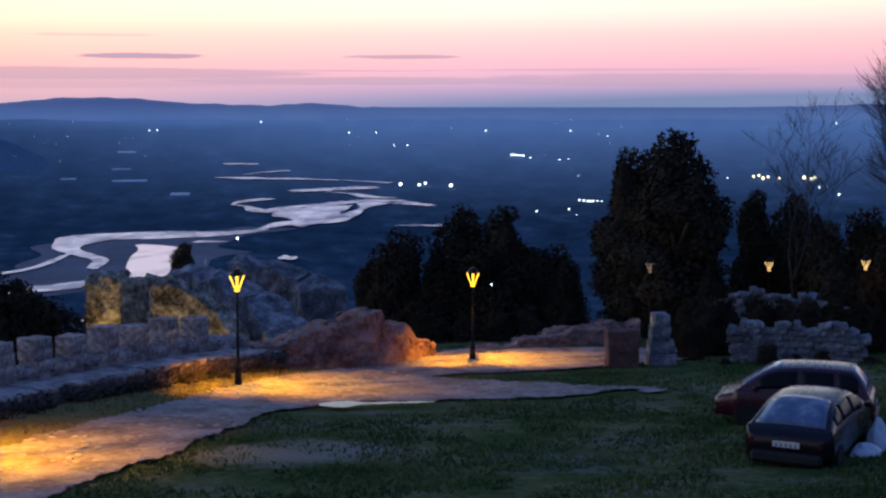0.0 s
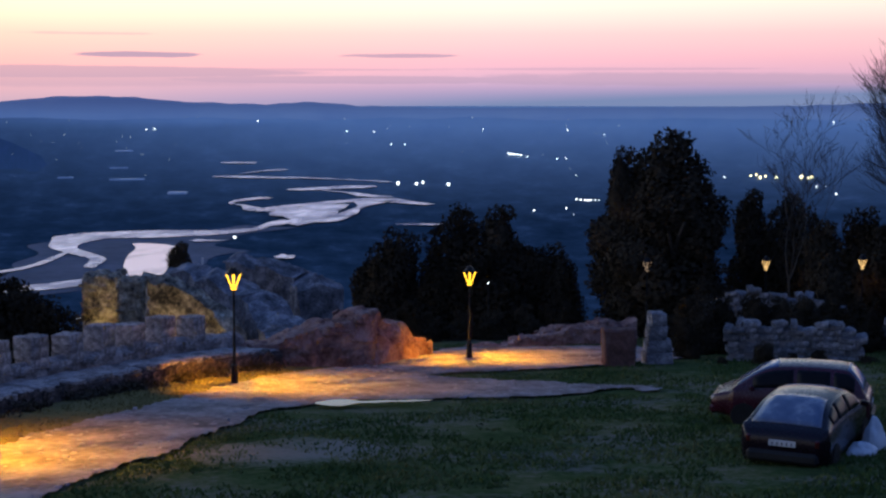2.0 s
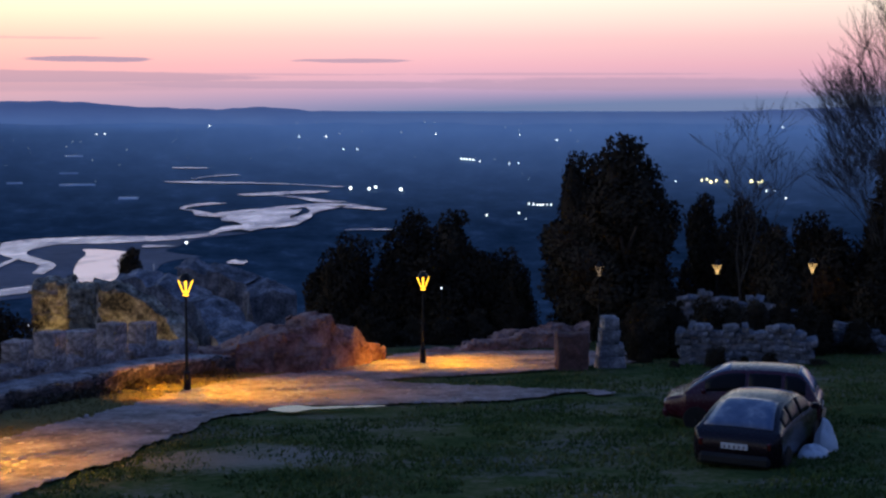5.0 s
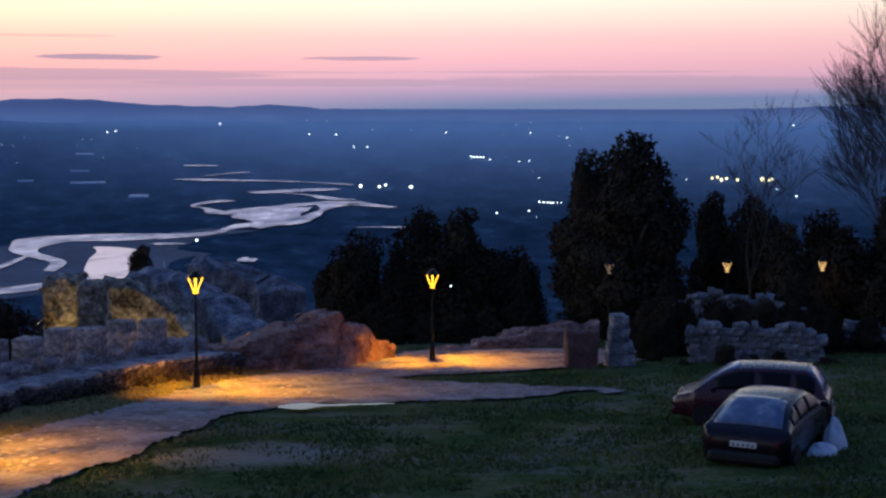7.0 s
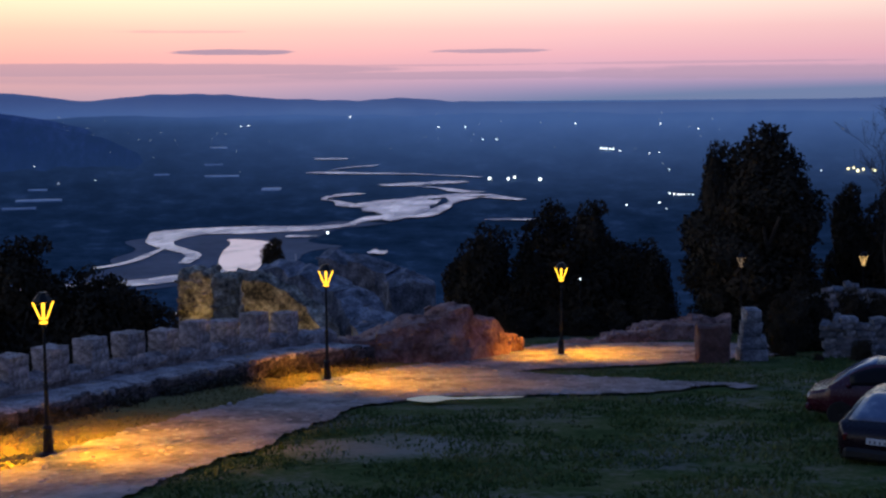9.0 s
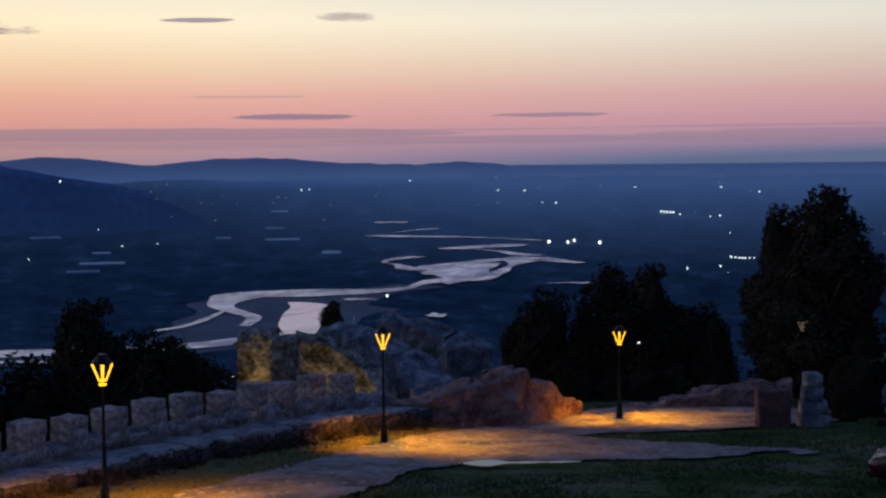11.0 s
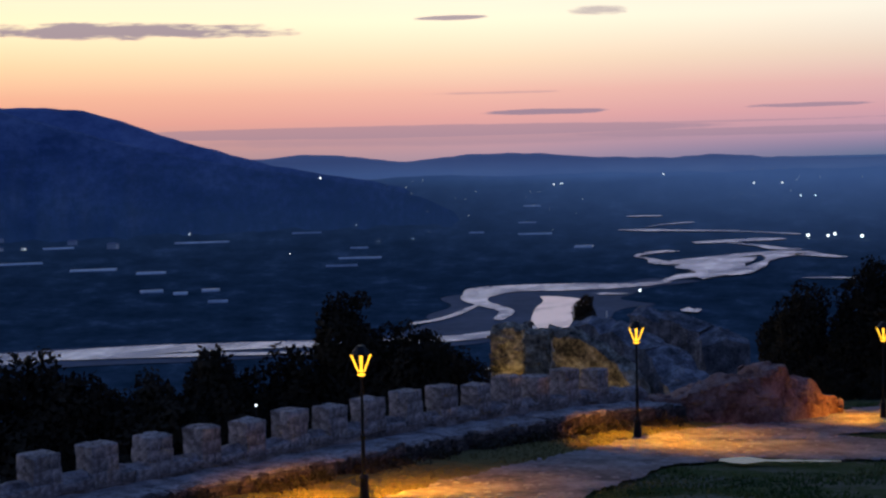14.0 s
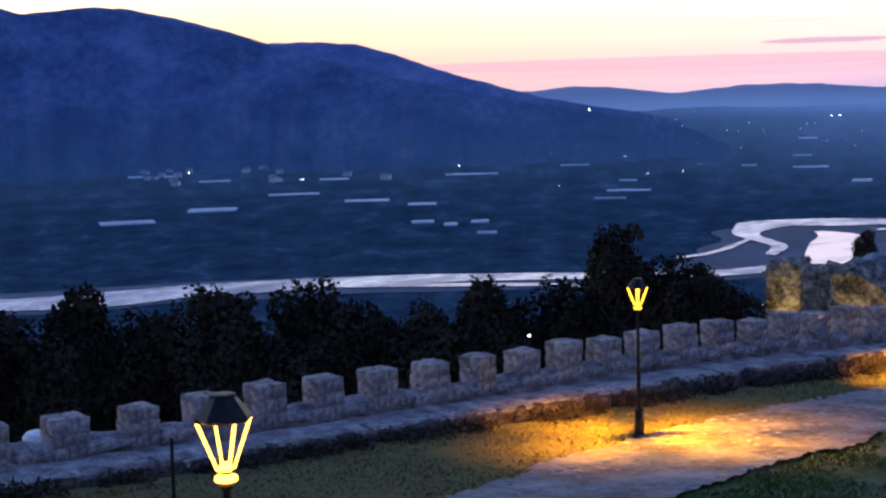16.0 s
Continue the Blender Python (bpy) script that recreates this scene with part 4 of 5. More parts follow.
def coursed_ruin(x0, y0, x1, y1, tops, thick, label, seed, course=0.21):
    """A broken wall of rough coursed stones about an earth core; tops: heights at even steps along it."""
    r = random.Random(seed)
    d = Vector((x1 - x0, y1 - y0))
    length = d.length
    rz = math.degrees(math.atan2(d.y, d.x))
    zb = land((x0 + x1) / 2, (y0 + y1) / 2) - 0.3
    root = thing("ruined_wall", x0, y0, zb, label, "wall", "", rz)
    at = lambda s: float(np.interp(s / length, np.linspace(0, 1, len(tops)), tops)) + 0.3
    bm = bmesh.new()
    n = int(length / 0.3)
    rows = []
    for i in range(n + 1):
        s = length * i / n
        h = at(s) - 0.22
        rows.append([bm.verts.new((s, sy * thick * 0.42, z)) for sy, z in ((-1, 0), (-1, h * 0.6), (-0.8, h), (0.8, h), (1, h * 0.6), (1, 0))])
    for a, b in zip(rows, rows[1:]):
        for j in range(5):
            bm.faces.new((a[j], b[j], b[j + 1], a[j + 1]))
    bm.faces.new(rows[0])
    bm.faces.new(rows[-1][::-1])
    part("core", bm, M_MORTAR, root, "earth and mortar between the stones")
    z = 0.1
    while z < max(tops) + 0.3:
        ch = course * r.uniform(0.8, 1.25)
        s = r.uniform(-0.2, 0.0)
        while s < length:
            ln = r.uniform(0.15, 0.55)
            if z + ch * 0.4 < at(s + ln / 2) + r.uniform(-0.1, 0.06):
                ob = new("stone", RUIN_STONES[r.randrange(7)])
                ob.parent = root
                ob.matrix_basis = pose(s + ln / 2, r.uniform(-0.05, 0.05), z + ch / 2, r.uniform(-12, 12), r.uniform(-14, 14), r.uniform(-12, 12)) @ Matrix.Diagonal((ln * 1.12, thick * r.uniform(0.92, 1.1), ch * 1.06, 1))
            s += ln
        z += ch
    return root


coursed_ruin(9.85, 48.6, 13.9, 47.9, (1.15, 1.3, 1.28, 1.12, 1.2, 1.25, 1.15, 1.3, 1.4, 1.3, 0.95), 0.7, "grey ruined wall of rough stones on the grass", 5)
coursed_ruin(9.9, 55.5, 15.4, 54.2, (1.2, 1.6, 1.9, 2.05, 2.05, 1.95, 1.85, 1.9, 1.75, 1.3), 0.8, "lamp-lit ruined stone wall under trees", 6, 0.24)
coursed_ruin(15.6, 53.0, 18.6, 52.6, (0.7, 1.0, 1.15, 0.85, 0.6), 0.7, "low grey heap of fallen wall stones", 7)


def pillar(x, y, w, d, h, mat, label, seed, taper=0.0, rz=0):
    bm = bmesh.new()
    vs = add_box(bm, w, d, h + 0.3, None, 0.05, 0.09, 4, seed)
    for v in bm.verts:
        k = 1 - taper * max(0.0, v.co.z) / (h + 0.3)
        v.co.x = v.co.x * k + taper * 0.25 * v.co.z / (h + 0.3)
    ob = part("stone_pillar", bm, mat)
    ob.matrix_basis = pose(x, y, land(x, y) - 0.3, 0, 0, rz)
    return tagged(ob, label, "pillar")


pillar(5.85, 46.9, 1.05, 0.8, 1.25, M_PIER, "squat reddish masonry pier beside a gateway", 3, 0.05)


def gate_jamb(x, y):
    """The stepped stump of a gate jamb, broad below and narrow above."""
    r = random.Random(12)
    root = thing("gate_jamb", x, y, land(x, y) - 0.2, "pale grey stepped stump of a stone gate jamb", "pillar", "", 4)
    z = 0.0
    for w, ox, h in ((0.98, 0.0, 0.62), (0.86, 0.0, 0.42), (0.60, -0.06, 0.46), (0.54, -0.04, 0.42)):
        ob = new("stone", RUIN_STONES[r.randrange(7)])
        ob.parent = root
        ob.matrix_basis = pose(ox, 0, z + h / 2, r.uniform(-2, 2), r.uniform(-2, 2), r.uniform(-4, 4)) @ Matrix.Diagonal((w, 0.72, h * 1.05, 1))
        z += h


gate_jamb(7.25, 47.6)


# ---- bastion below the wall ----
def bastion_block(x, y, w, d, z0, z1, rz, seed, label, dip=0.0):
    bm = bmesh.new()
    add_box(bm, w, d, z1 - z0, None, 0.10, 0.14, 9, seed)
    for v in bm.verts:
        if v.co.z > (z1 - z0) - 0.7:
            v.co.z -= dip * (v.co.x + w / 2) / w - 0.25 * noise.noise(Vector((v.co.x * 1.5, v.co.y, seed)))
    ob = part("bastion_block", bm, M_BASTION)
    stud(ob, 420, 0.2, 0.55, seed, M_BASTION)
    ob.matrix_basis = pose(x, y, z0, 0, 0, rz)
    return tagged(ob, label, "ruin", "blocks of the ruined bastion")


bastion_block(-17.15, 73.6, 1.75, 3.4, -13.0, 0.45, 4, 21, "square stump of bastion wall lit yellow from below")
bastion_block(-14.15, 66.3, 1.05, 1.5, -13.0, 1.12, 2, 22, "dark projecting stone buttress of the bastion")
rubble_wall("bastion_wall", [(-15.2, 73.9), (-14.0, 73.9), (-12.6, 73.6), (-11.2, 73.0), (-10.2, 72.0)], [0.15, 0.0, -0.5, -1.3, -2.2], 1.3, M_BASTION, "broken bastion wall lit yellow from below", "ruin", 0.3, 0.16, 30, floor=-12.0, rows=14)
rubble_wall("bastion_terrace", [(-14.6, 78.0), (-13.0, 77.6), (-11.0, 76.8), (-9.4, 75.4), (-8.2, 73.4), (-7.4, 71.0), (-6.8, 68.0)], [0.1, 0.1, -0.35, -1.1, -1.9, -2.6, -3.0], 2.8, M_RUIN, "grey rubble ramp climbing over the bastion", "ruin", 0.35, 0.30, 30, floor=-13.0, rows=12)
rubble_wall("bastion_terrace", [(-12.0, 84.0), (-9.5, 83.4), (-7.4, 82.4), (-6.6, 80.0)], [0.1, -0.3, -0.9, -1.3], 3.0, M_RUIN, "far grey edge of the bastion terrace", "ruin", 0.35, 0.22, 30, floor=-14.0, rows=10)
# the lamp that lights the bastion stands hidden below the battlements
flood = bpy.data.lights.new("bastion_lamp_light", "POINT")
flood.energy, flood.color, flood.shadow_soft_size = 330.0, (1.0, 0.66, 0.10), 0.1
fl = new("bastion_lamp_light", flood)
fl.location = (-16.0, 69.3, -4.4)


# ---- trees ----
def leaf_cloud(lobes, count, size, seed):
    r = random.Random(seed)
    verts, faces = [], []
    total = sum(l[3] * l[4] * l[5] for l in lobes)
    for cx, cy, cz, rx, ry, rz in lobes:
        for _ in range(int(count * rx * ry * rz / total)):
            d = Vector((r.gauss(0, 1), r.gauss(0, 1), r.gauss(0, 1))).normalized()
            k = r.uniform(0.55, 1.0) ** 0.6 * (1 + 0.30 * noise.noise(d * 2.2 + Vector((cx, cy, cz + seed))))
            p = Vector((cx + d.x * rx * k, cy + d.y * ry * k, cz + d.z * rz * k))
            a = Vector((r.gauss(0, 1), r.gauss(0, 1), r.gauss(0, 1))).normalized()
            b = a.cross(d + Vector((0.1, 0, 0.3))).normalized()
            s = size * r.uniform(0.6, 1.3)
            n = len(verts)
            verts += [p - a * s * 0.5, p + b * s * 0.32, p + a * s * 0.6, p - b * s * 0.32]
            faces.append((n, n + 1, n + 2, n + 3))
    return verts, faces


def limbs(bm, height, r0, spread, seed, levels=2):
    rr = random.Random(seed)
    def grow(p, d, length, rad, lev):
        q = p + d * length
        add_tube(bm, p, q, rad, rad * 0.6, 6)
        if lev == 0:
            return
        for _ in range(3):
            e = (d + Vector((rr.uniform(-1, 1), rr.uniform(-1, 1), rr.uniform(0, 0.7))) * spread).normalized()
            grow(q - d * length * rr.uniform(0, 0.4), e, length * 0.6, rad * 0.55, lev - 1)
    grow(Vector((0, 0, -0.5)), Vector((0, 0, 1)), height, r0, levels)


def evergreen(lobes, seed, count, size, label, height, trunk=0.28):
    root = thing("evergreen_tree", 0, 0, 0, label, "tree", "dark evergreens round the castle")
    bm = bmesh.new()
    limbs(bm, height * 0.5, trunk, 0.7, seed)
    part("trunk", bm, M_BARK, root)
    v, f = leaf_cloud(lobes, count, size, seed)
    mesh_part("crown", v, f, M_LEAF, root)
    return root


def lumpy(w, h, z0, n, seed, slim=1.0):
    """Lobes that fill a ragged crown of half width w from z0 to h."""
    r = random.Random(seed)
    out = []
    for i in range(n):
        u = (i + 0.5) / n
        z = z0 + (h - z0) * u
        half = w * (math.sin(math.pi * min(0.97, 0.22 + 0.72 * u ** slim)) ** 0.7)
        a = r.uniform(0, 6.28)
        off = half * r.uniform(0.25, 0.6)
        s = half * r.uniform(0.5, 0.75)
        out.append((off * math.cos(a), off * math.sin(a), z, s, s, s * r.uniform(0.8, 1.2)))
    return out


TREE_A = evergreen(lumpy(2.4, 7.0, 1.0, 12, 3), 3, 15000, 0.24, "broad dark evergreen tree on the slope below the wall", 7.0)
TREE_B = evergreen(lumpy(1.9, 6.4, 0.6, 11, 5), 5, 13000, 0.23, "dark round-topped evergreen tree", 6.4)
TREE_C = evergreen(lumpy(2.5, 9.3, 0.2, 17, 9, 1.3), 9, 30000, 0.24, "tall dense dark cypress-like tree", 9.3, 0.35)


def plant(src, x, y, top, s=1.0, sz=None, rz=0, h=7.0):
    """A copy of a tree whose tip reaches the height top."""
    sz = s if sz is None else sz
    ob = copy_thing(src, pose(0, 0, 0))
    ob.matrix_basis = pose(x, y, top - h * sz, 0, 0, rz) @ Matrix.Diagonal((s, s, sz, 1))
    return ob


def pole_lamp(x, y, z, h, r, label):
    """A small bare lamp on a thin pole, its bulb at the height z."""
    root = thing("pole_lamp", x, y, z - h, label, "lamp")
    bm = bmesh.new()
    add_tube(bm, (0, 0, 0), (0, 0, h - r), 0.03, 0.025, 8, True)
    part("pole", bm, M_IRON, root)
    bm = bmesh.new()
    bmesh.ops.create_icosphere(bm, subdivisions=2, radius=r)
    bmesh.ops.translate(bm, vec=(0, 0, h), verts=bm.verts[:])
    part("bulb", bm, M_LIGHT, root, "small white glowing bulb")
    return root


pole_lamp(-17.75, 70.6, -1.4, 10.0, 0.07, "small white lamp glowing beside the bastion")
pole_lamp(2.1, 62.4, 1.35, 4.0, 0.035, "small white lamp glowing among dark trees")
# this glowing bulb is added in place of an unidentified small pale thing
pole_lamp(-17.9, 41.6, 1.6, 6.0, 0.04, "small glowing stand-in for a pale thing below the battlements")


def iron_post(x, y, h):
    root = thing("iron_post", x, y, land(x, y) - 0.1, "thin dark iron post standing in the grass", "post")
    bm = bmesh.new()
    add_lathe(bm, [(0.035, 0), (0.03, h), (0.045, h + 0.02), (0.02, h + 0.06)], 8)
    part("shaft", bm, M_IRON, root)


iron_post(-15.3, 19.8, 1.15)


def marker_post(x, y, z, h):
    root = thing("marker_post", x, y, z - h, "thin white-painted post on the bastion terrace", "post")
    bm = bmesh.new()
    add_lathe(bm, [(0.06, 0), (0.05, h - 0.03), (0.02, h)], 8)
    part("shaft", bm, M_PLATE, root)


marker_post(-12.95, 78.6, 0.74, 2.6)



# stand-in for an unidentified pale thing; the tank form is made up
def water_tank(x, y, z):
    root = thing("water_tank", x, y, z, "unidentified pale blue-white shape half hidden below the battlements", "tank")
    bm = bmesh.new()
    add_lathe(bm, [(0.62, 0), (0.66, 0.1), (0.66, 1.2), (0.55, 1.35), (0.2, 1.42)], 18)
    part("barrel", bm, M_SACK, root)
    bm = bmesh.new()
    for a in range(4):
        add_tube(bm, (0.5 * math.cos(a * 1.57), 0.5 * math.sin(a * 1.57), -14), (0.5 * math.cos(a * 1.57), 0.5 * math.sin(a * 1.57), 0.1), 0.06, 0.06, 6)
    part("stand", bm, M_IRON, root)


water_tank(-33.9, 37.0, -3.1)


# trees beyond the terrace: place, height of the tip, sizes
GROVE = [(-1.9, 66.0, 3.3, 0.75, 1.0), (-3.1, 66.5, 1.9, 0.7, 0.9), (0.9, 66.5, 4.3, 0.8, 1.1), (3.1, 66.0, 4.4, 0.8, 1.1), (5.2, 66.3, 2.6, 0.62, 0.9), (4.2, 66.4, 2.5, 0.8, 0.9), (1.9, 64.5, 2.6, 0.9, 0.9), (-0.6, 64.8, 2.0, 0.8, 0.8)]
for i, (x, y, top, s, sz) in enumerate(GROVE):
    plant((TREE_A, TREE_B)[i % 2], x, y, top, s, sz, 40 * i, (7.0, 6.4)[i % 2])
plant(TREE_C, 9.9, 61.6, 7.7, 1.05, 1.0, 30, 9.3)
plant(TREE_C, 8.6, 61.9, 6.2, 0.9, 0.8, 150, 9.3)
plant(TREE_B, 8.0, 61.4, 7.2, 0.5, 1.1, 80, 6.4)
plant(TREE_B, 14.0, 64.7, 5.2, 0.62, 1.0, 10, 6.4)
plant(TREE_A, 15.6, 64.3, 5.1, 0.6, 1.0, 70, 7.0)
plant(TREE_A, 18.6, 61.0, 3.9, 0.95, 0.9, 130, 7.0)
plant(TREE_A, 16.9, 62.0, 3.4, 0.8, 0.9, 30, 7.0)
plant(TREE_B, 19.0, 54.0, 3.2, 0.9, 0.8, 60, 6.4)
plant(TREE_B, 11.6, 60.0, 2.4, 0.8, 0.7, 90, 6.4)
plant(TREE_B, 20.2, 59.0, 3.6, 1.0, 0.9, 210, 6.4)
plant(TREE_B, 15.0, 56.0, 4.5, 0.55, 0.9, 25, 6.4)
plant(TREE_A, 18.0, 61.2, 4.6, 0.66, 1.0, 160, 7.0)
plant(TREE_B, 20.6, 61.0, 4.4, 0.8, 1.15, 250, 6.4)
EDGE = [(-48.5, 50.6, -0.2, 0.9), (-45.8, 53.0, 0.6, 1.0), (-41.3, 56.6, 0.3, 0.9), (-39.6, 57.7, 0.0, 0.8), (-37.0, 59.5, 0.4, 1.0), (-35.2, 60.6, -0.6, 0.9), (-32.2, 62.2, -0.8, 0.8), (-29.9, 63.3, 0.3, 0.85),
        (-26.2, 65.0, 0.2, 0.85), (-23.1, 66.1, 2.8, 0.8), (-21.3, 66.8, 1.2, 0.8), (-19.8, 67.2, 0.9, 0.7), (-18.4, 67.6, -0.2, 0.6), (-24.6, 65.6, 0.4, 0.8), (-43.6, 55.0, -0.7, 0.9), (-51, 48.0, 0.0, 1.0), (-34, 59.0, -1.6, 0.9), (-27.8, 63.0, -1.2, 0.8), (-38.3, 56.5, -1.6, 1.0), (-46.5, 50.5, -1.3, 1.0), (-31.0, 61.0, -1.6, 0.9)]
for i, (x, y, top, s) in enumerate(EDGE):
    plant((TREE_A, TREE_B)[i % 2], x, y, top, s * 1.55, s * 1.7, 53 * i, (7.0, 6.4)[i % 2])
plant(TREE_B, -15.6, 87.0, 0.75, 0.62, 0.75, 40, 6.4)
TREE_A.matrix_basis = pose(-54, 44, -8.0)
TREE_B.matrix_basis = pose(-57, 40, -8.0)
TREE_C.matrix_basis = pose(24, 66, -1.5)


# bushes among the ruins
for i, (x, y, top, w) in enumerate(((9.4, 51.6, 2.25, 0.34), (10.3, 51.5, 2.2, 0.34), (11.2, 51.4, 2.3, 0.36), (12.1, 51.4, 2.2, 0.36), (13.0, 51.2, 2.25, 0.36), (13.9, 51.0, 2.2, 0.38), (14.8, 51.0, 2.1, 0.38), (8.6, 49.6, 1.7, 0.28), (9.1, 51.6, 2.2, 0.36), (11.5, 46.9, 0.95, 0.16), (10.75, 47.2, 1.25, 0.2), (12.5, 46.8, 1.05, 0.22), (13.9, 46.6, 0.9, 0.2), (9.3, 47.3, 0.75, 0.16), (15.3, 52.0, 1.6, 0.4), (16.8, 51.4, 1.5, 0.4), (5.0, 60.5, 0.9, 0.4), (-1.9, 58.6, 0.55, 0.3), (-0.6, 59.2, 0.5, 0.36), (0.8, 59.6, 0.45, 0.36), (2.3, 59.8, 0.5, 0.36), (3.7, 60.2, 0.7, 0.36))):
    bush = plant((TREE_A, TREE_B)[i % 2], x, y, top, w, (top - land(x, y) + 0.5) / (7.0, 6.4)[i % 2], 71 * i, (7.0, 6.4)[i % 2])
    bush.name = "bush"
    tagged(bush, "low dark evergreen bush among the ruins", "bush", "bushes among the ruins")


def bare_tree(x, y, height, spread, seed, levels, label, forks, fine, lean=(0, 0), girth=0.014):
    rr = random.Random(seed)
    root = thing("bare_tree", x, y, land(x, y), label, "tree")
    bm = bmesh.new()
    tw = bmesh.new()
    def grow(p, d, length, rad, lev):
        segs = 3
        for i in range(segs):
            q = p + d * (length / segs)
            add_tube(bm if lev > 2 else tw, p, q, max(rad, fine), max(rad * 0.84, fine * 0.8), 6 if lev > 2 else 3)
            p, rad = q, rad * 0.84
            d = (d + Vector((rr.uniform(-1, 1), rr.uniform(-1, 1), rr.uniform(-0.3, 0.7))) * 0.16).normalized()
            if lev > 0 and i > 0:
                for _ in range(rr.choice(forks)):
                    e = (d + Vector((rr.uniform(-1, 1), rr.uniform(-1, 1), rr.uniform(-0.15, 0.6))) * spread).normalized()
                    grow(p, e, length * rr.uniform(0.55, 0.8), rad * 0.6, lev - 1)
    grow(Vector((0, 0, -0.3)), Vector((lean[0], lean[1], 1)).normalized(), height * 0.42, girth * height, levels)
    part("trunk", bm, M_BARK, root)
    part("twig_crown", tw, M_TWIG, root, "fine leafless twigs")
    return root


bare_tree(13.8, 56.6, 9.4, 0.95, 4, 5, "thin leafless tree with drooping twigs", (1, 2, 2), 0.007, girth=0.007)
bare_tree(21.5, 57.0, 13.0, 0.60, 27, 5, "large leafless tree with dense fine twigs", (2, 3, 3), 0.0065, lean=(-0.05, 0), girth=0.011)
bare_tree(20.4, 59.0, 10.0, 0.7, 33, 5, "leafless tree with fine twigs behind another", (2, 2, 3), 0.006, girth=0.009)


# ---- parked cars ----
def car(x, y, rz, paint, label, L, tail, nose, roof, hood, deck, hw=0.83):
    """A parked car, its nose to +x. tail, nose: where the rear and front windows meet the waist; roof: (rear, front, height)."""
    root = thing("parked_car", x, y, land(x, y) - 0.07, label, "car", "cars parked on the grass", rz)
    r0, r1, rh = roof
    xs = [-L / 2, -L / 2 + 0.05, -L / 2 + 0.16, tail, 0.0, nose, L / 2 - 0.5, L / 2 - 0.15, L / 2 - 0.04, L / 2]
    waist = lambda v: float(np.interp(v, xs, [deck - 0.20, deck - 0.08, deck - 0.01, deck + 0.01, 0.90, hood + 0.05, hood - 0.02, hood - 0.12, hood - 0.20, hood - 0.30]))
    half = lambda v: hw * float(np.interp(v, xs, [0.80, 0.90, 0.96, 1.0, 1.0, 1.0, 0.96, 0.86, 0.78, 0.68]))
    under = lambda v: float(np.interp(v, xs, [0.36, 0.28, 0.24, 0.21, 0.20, 0.20, 0.22, 0.27, 0.32, 0.38]))

    def rise(v):
        """How much of the cabin's height stands at v, 0 on bonnet and deck, 1 on the roof."""
        if v <= tail or v >= nose:
            return 0.0
        k = (v - tail) / (r0 - tail) if v < r0 else (nose - v) / (nose - r1) if v > r1 else 1.0
        return math.sin(min(1.0, k) * math.pi / 2) ** 1.15

    def crown(v):
        arch = 0.035 * max(0.0, 1 - ((v - (r0 + r1) / 2) / (0.6 * (r1 - r0))) ** 2)
        return waist(v) + (rh - 0.035 + arch - waist(v)) * rise(v)

    def edge(v):
        return half(v) * (0.90 - 0.17 * rise(v))

    def side_at(v, k):
        """A point of the side window's surface, k from waist to roof edge."""
        z0, z1 = waist(v), crown(v) - 0.05 * rise(v)
        return Vector((v, (half(v) * 0.95) * (1 - k) + edge(v) * k + 0.03 * math.sin(math.pi * k) * rise(v), z0 + (z1 - z0) * k))

    def top_at(v, u):
        """A point of the roof, bonnet or screens, u from -1 to 1 across."""
        return Vector((v, edge(v) * u, crown(v) - 0.05 * rise(v) * abs(u) ** 3 + 0.02 * (1 - u * u)))

    st = sorted({-L / 2 + L * i / 44 for i in range(45)} | {-L / 2 + 0.04, -L / 2 + 0.1, L / 2 - 0.05, tail, nose, r0, r1})
    bm = bmesh.new()
    rings = []
    for v in st:
        w, zl, zt = half(v), under(v), waist(v)
        pts = [Vector((v, w * 0.80, zl)), Vector((v, w * 0.96, zl + 0.06)), Vector((v, w, zl + 0.22)), Vector((v, w * 1.005, (zl + zt) / 2 + 0.05)), Vector((v, w * 0.985, zt - 0.08)), side_at(v, 0.0), side_at(v, 0.35), side_at(v, 0.7), side_at(v, 1.0)]
        pts += [top_at(v, u) for u in (0.9, 0.7, 0.35, 0.0)]
        ring = pts + [Vector((p.x, -p.y, p.z)) for p in pts[-2::-1]]
        rings.append([bm.verts.new(p) for p in ring])
    m = len(rings[0])
    for ra, rb in zip(rings, rings[1:]):
        for i in range(m):
            bm.faces.new((ra[i], rb[i], rb[(i + 1) % m], ra[(i + 1) % m]))
    bm.faces.new(rings[0])
    bm.faces.new(rings[-1][::-1])
    bmesh.ops.recalc_face_normals(bm, faces=bm.faces[:])
    part("body", bm, paint, root, smooth=True)

    def pane(name, surface, out, mat, nu=7, nv=7):
        """Glass laid on a patch of the body's surface; surface takes two numbers from 0 to 1."""
        bm = bmesh.new()
        front = [[bm.verts.new(surface(i / nu, j / nv) + out * 0.014) for j in range(nv + 1)] for i in range(nu + 1)]
        back = [[bm.verts.new(surface(i / nu, j / nv) - out * 0.01) for j in range(nv + 1)] for i in range(nu + 1)]
        for i in range(nu):
            for j in range(nv):
                bm.faces.new((front[i][j], front[i + 1][j], front[i + 1][j + 1], front[i][j + 1]))
        rim = [(i, 0) for i in range(nu)] + [(nu, j) for j in range(nv)] + [(i, nv) for i in range(nu, 0, -1)] + [(0, j) for j in range(nv, 0, -1)]
        for (a, b), (c, d) in zip(rim, rim[1:] + rim[:1]):
            bm.faces.new((front[a][b], front[c][d], back[c][d], back[a][b]))
        bmesh.ops.recalc_face_normals(bm, faces=bm.faces[:])
        part(name, bm, mat, root, "glossy window", smooth=True)

    span = lambda a, b, k: a + (b - a) * k
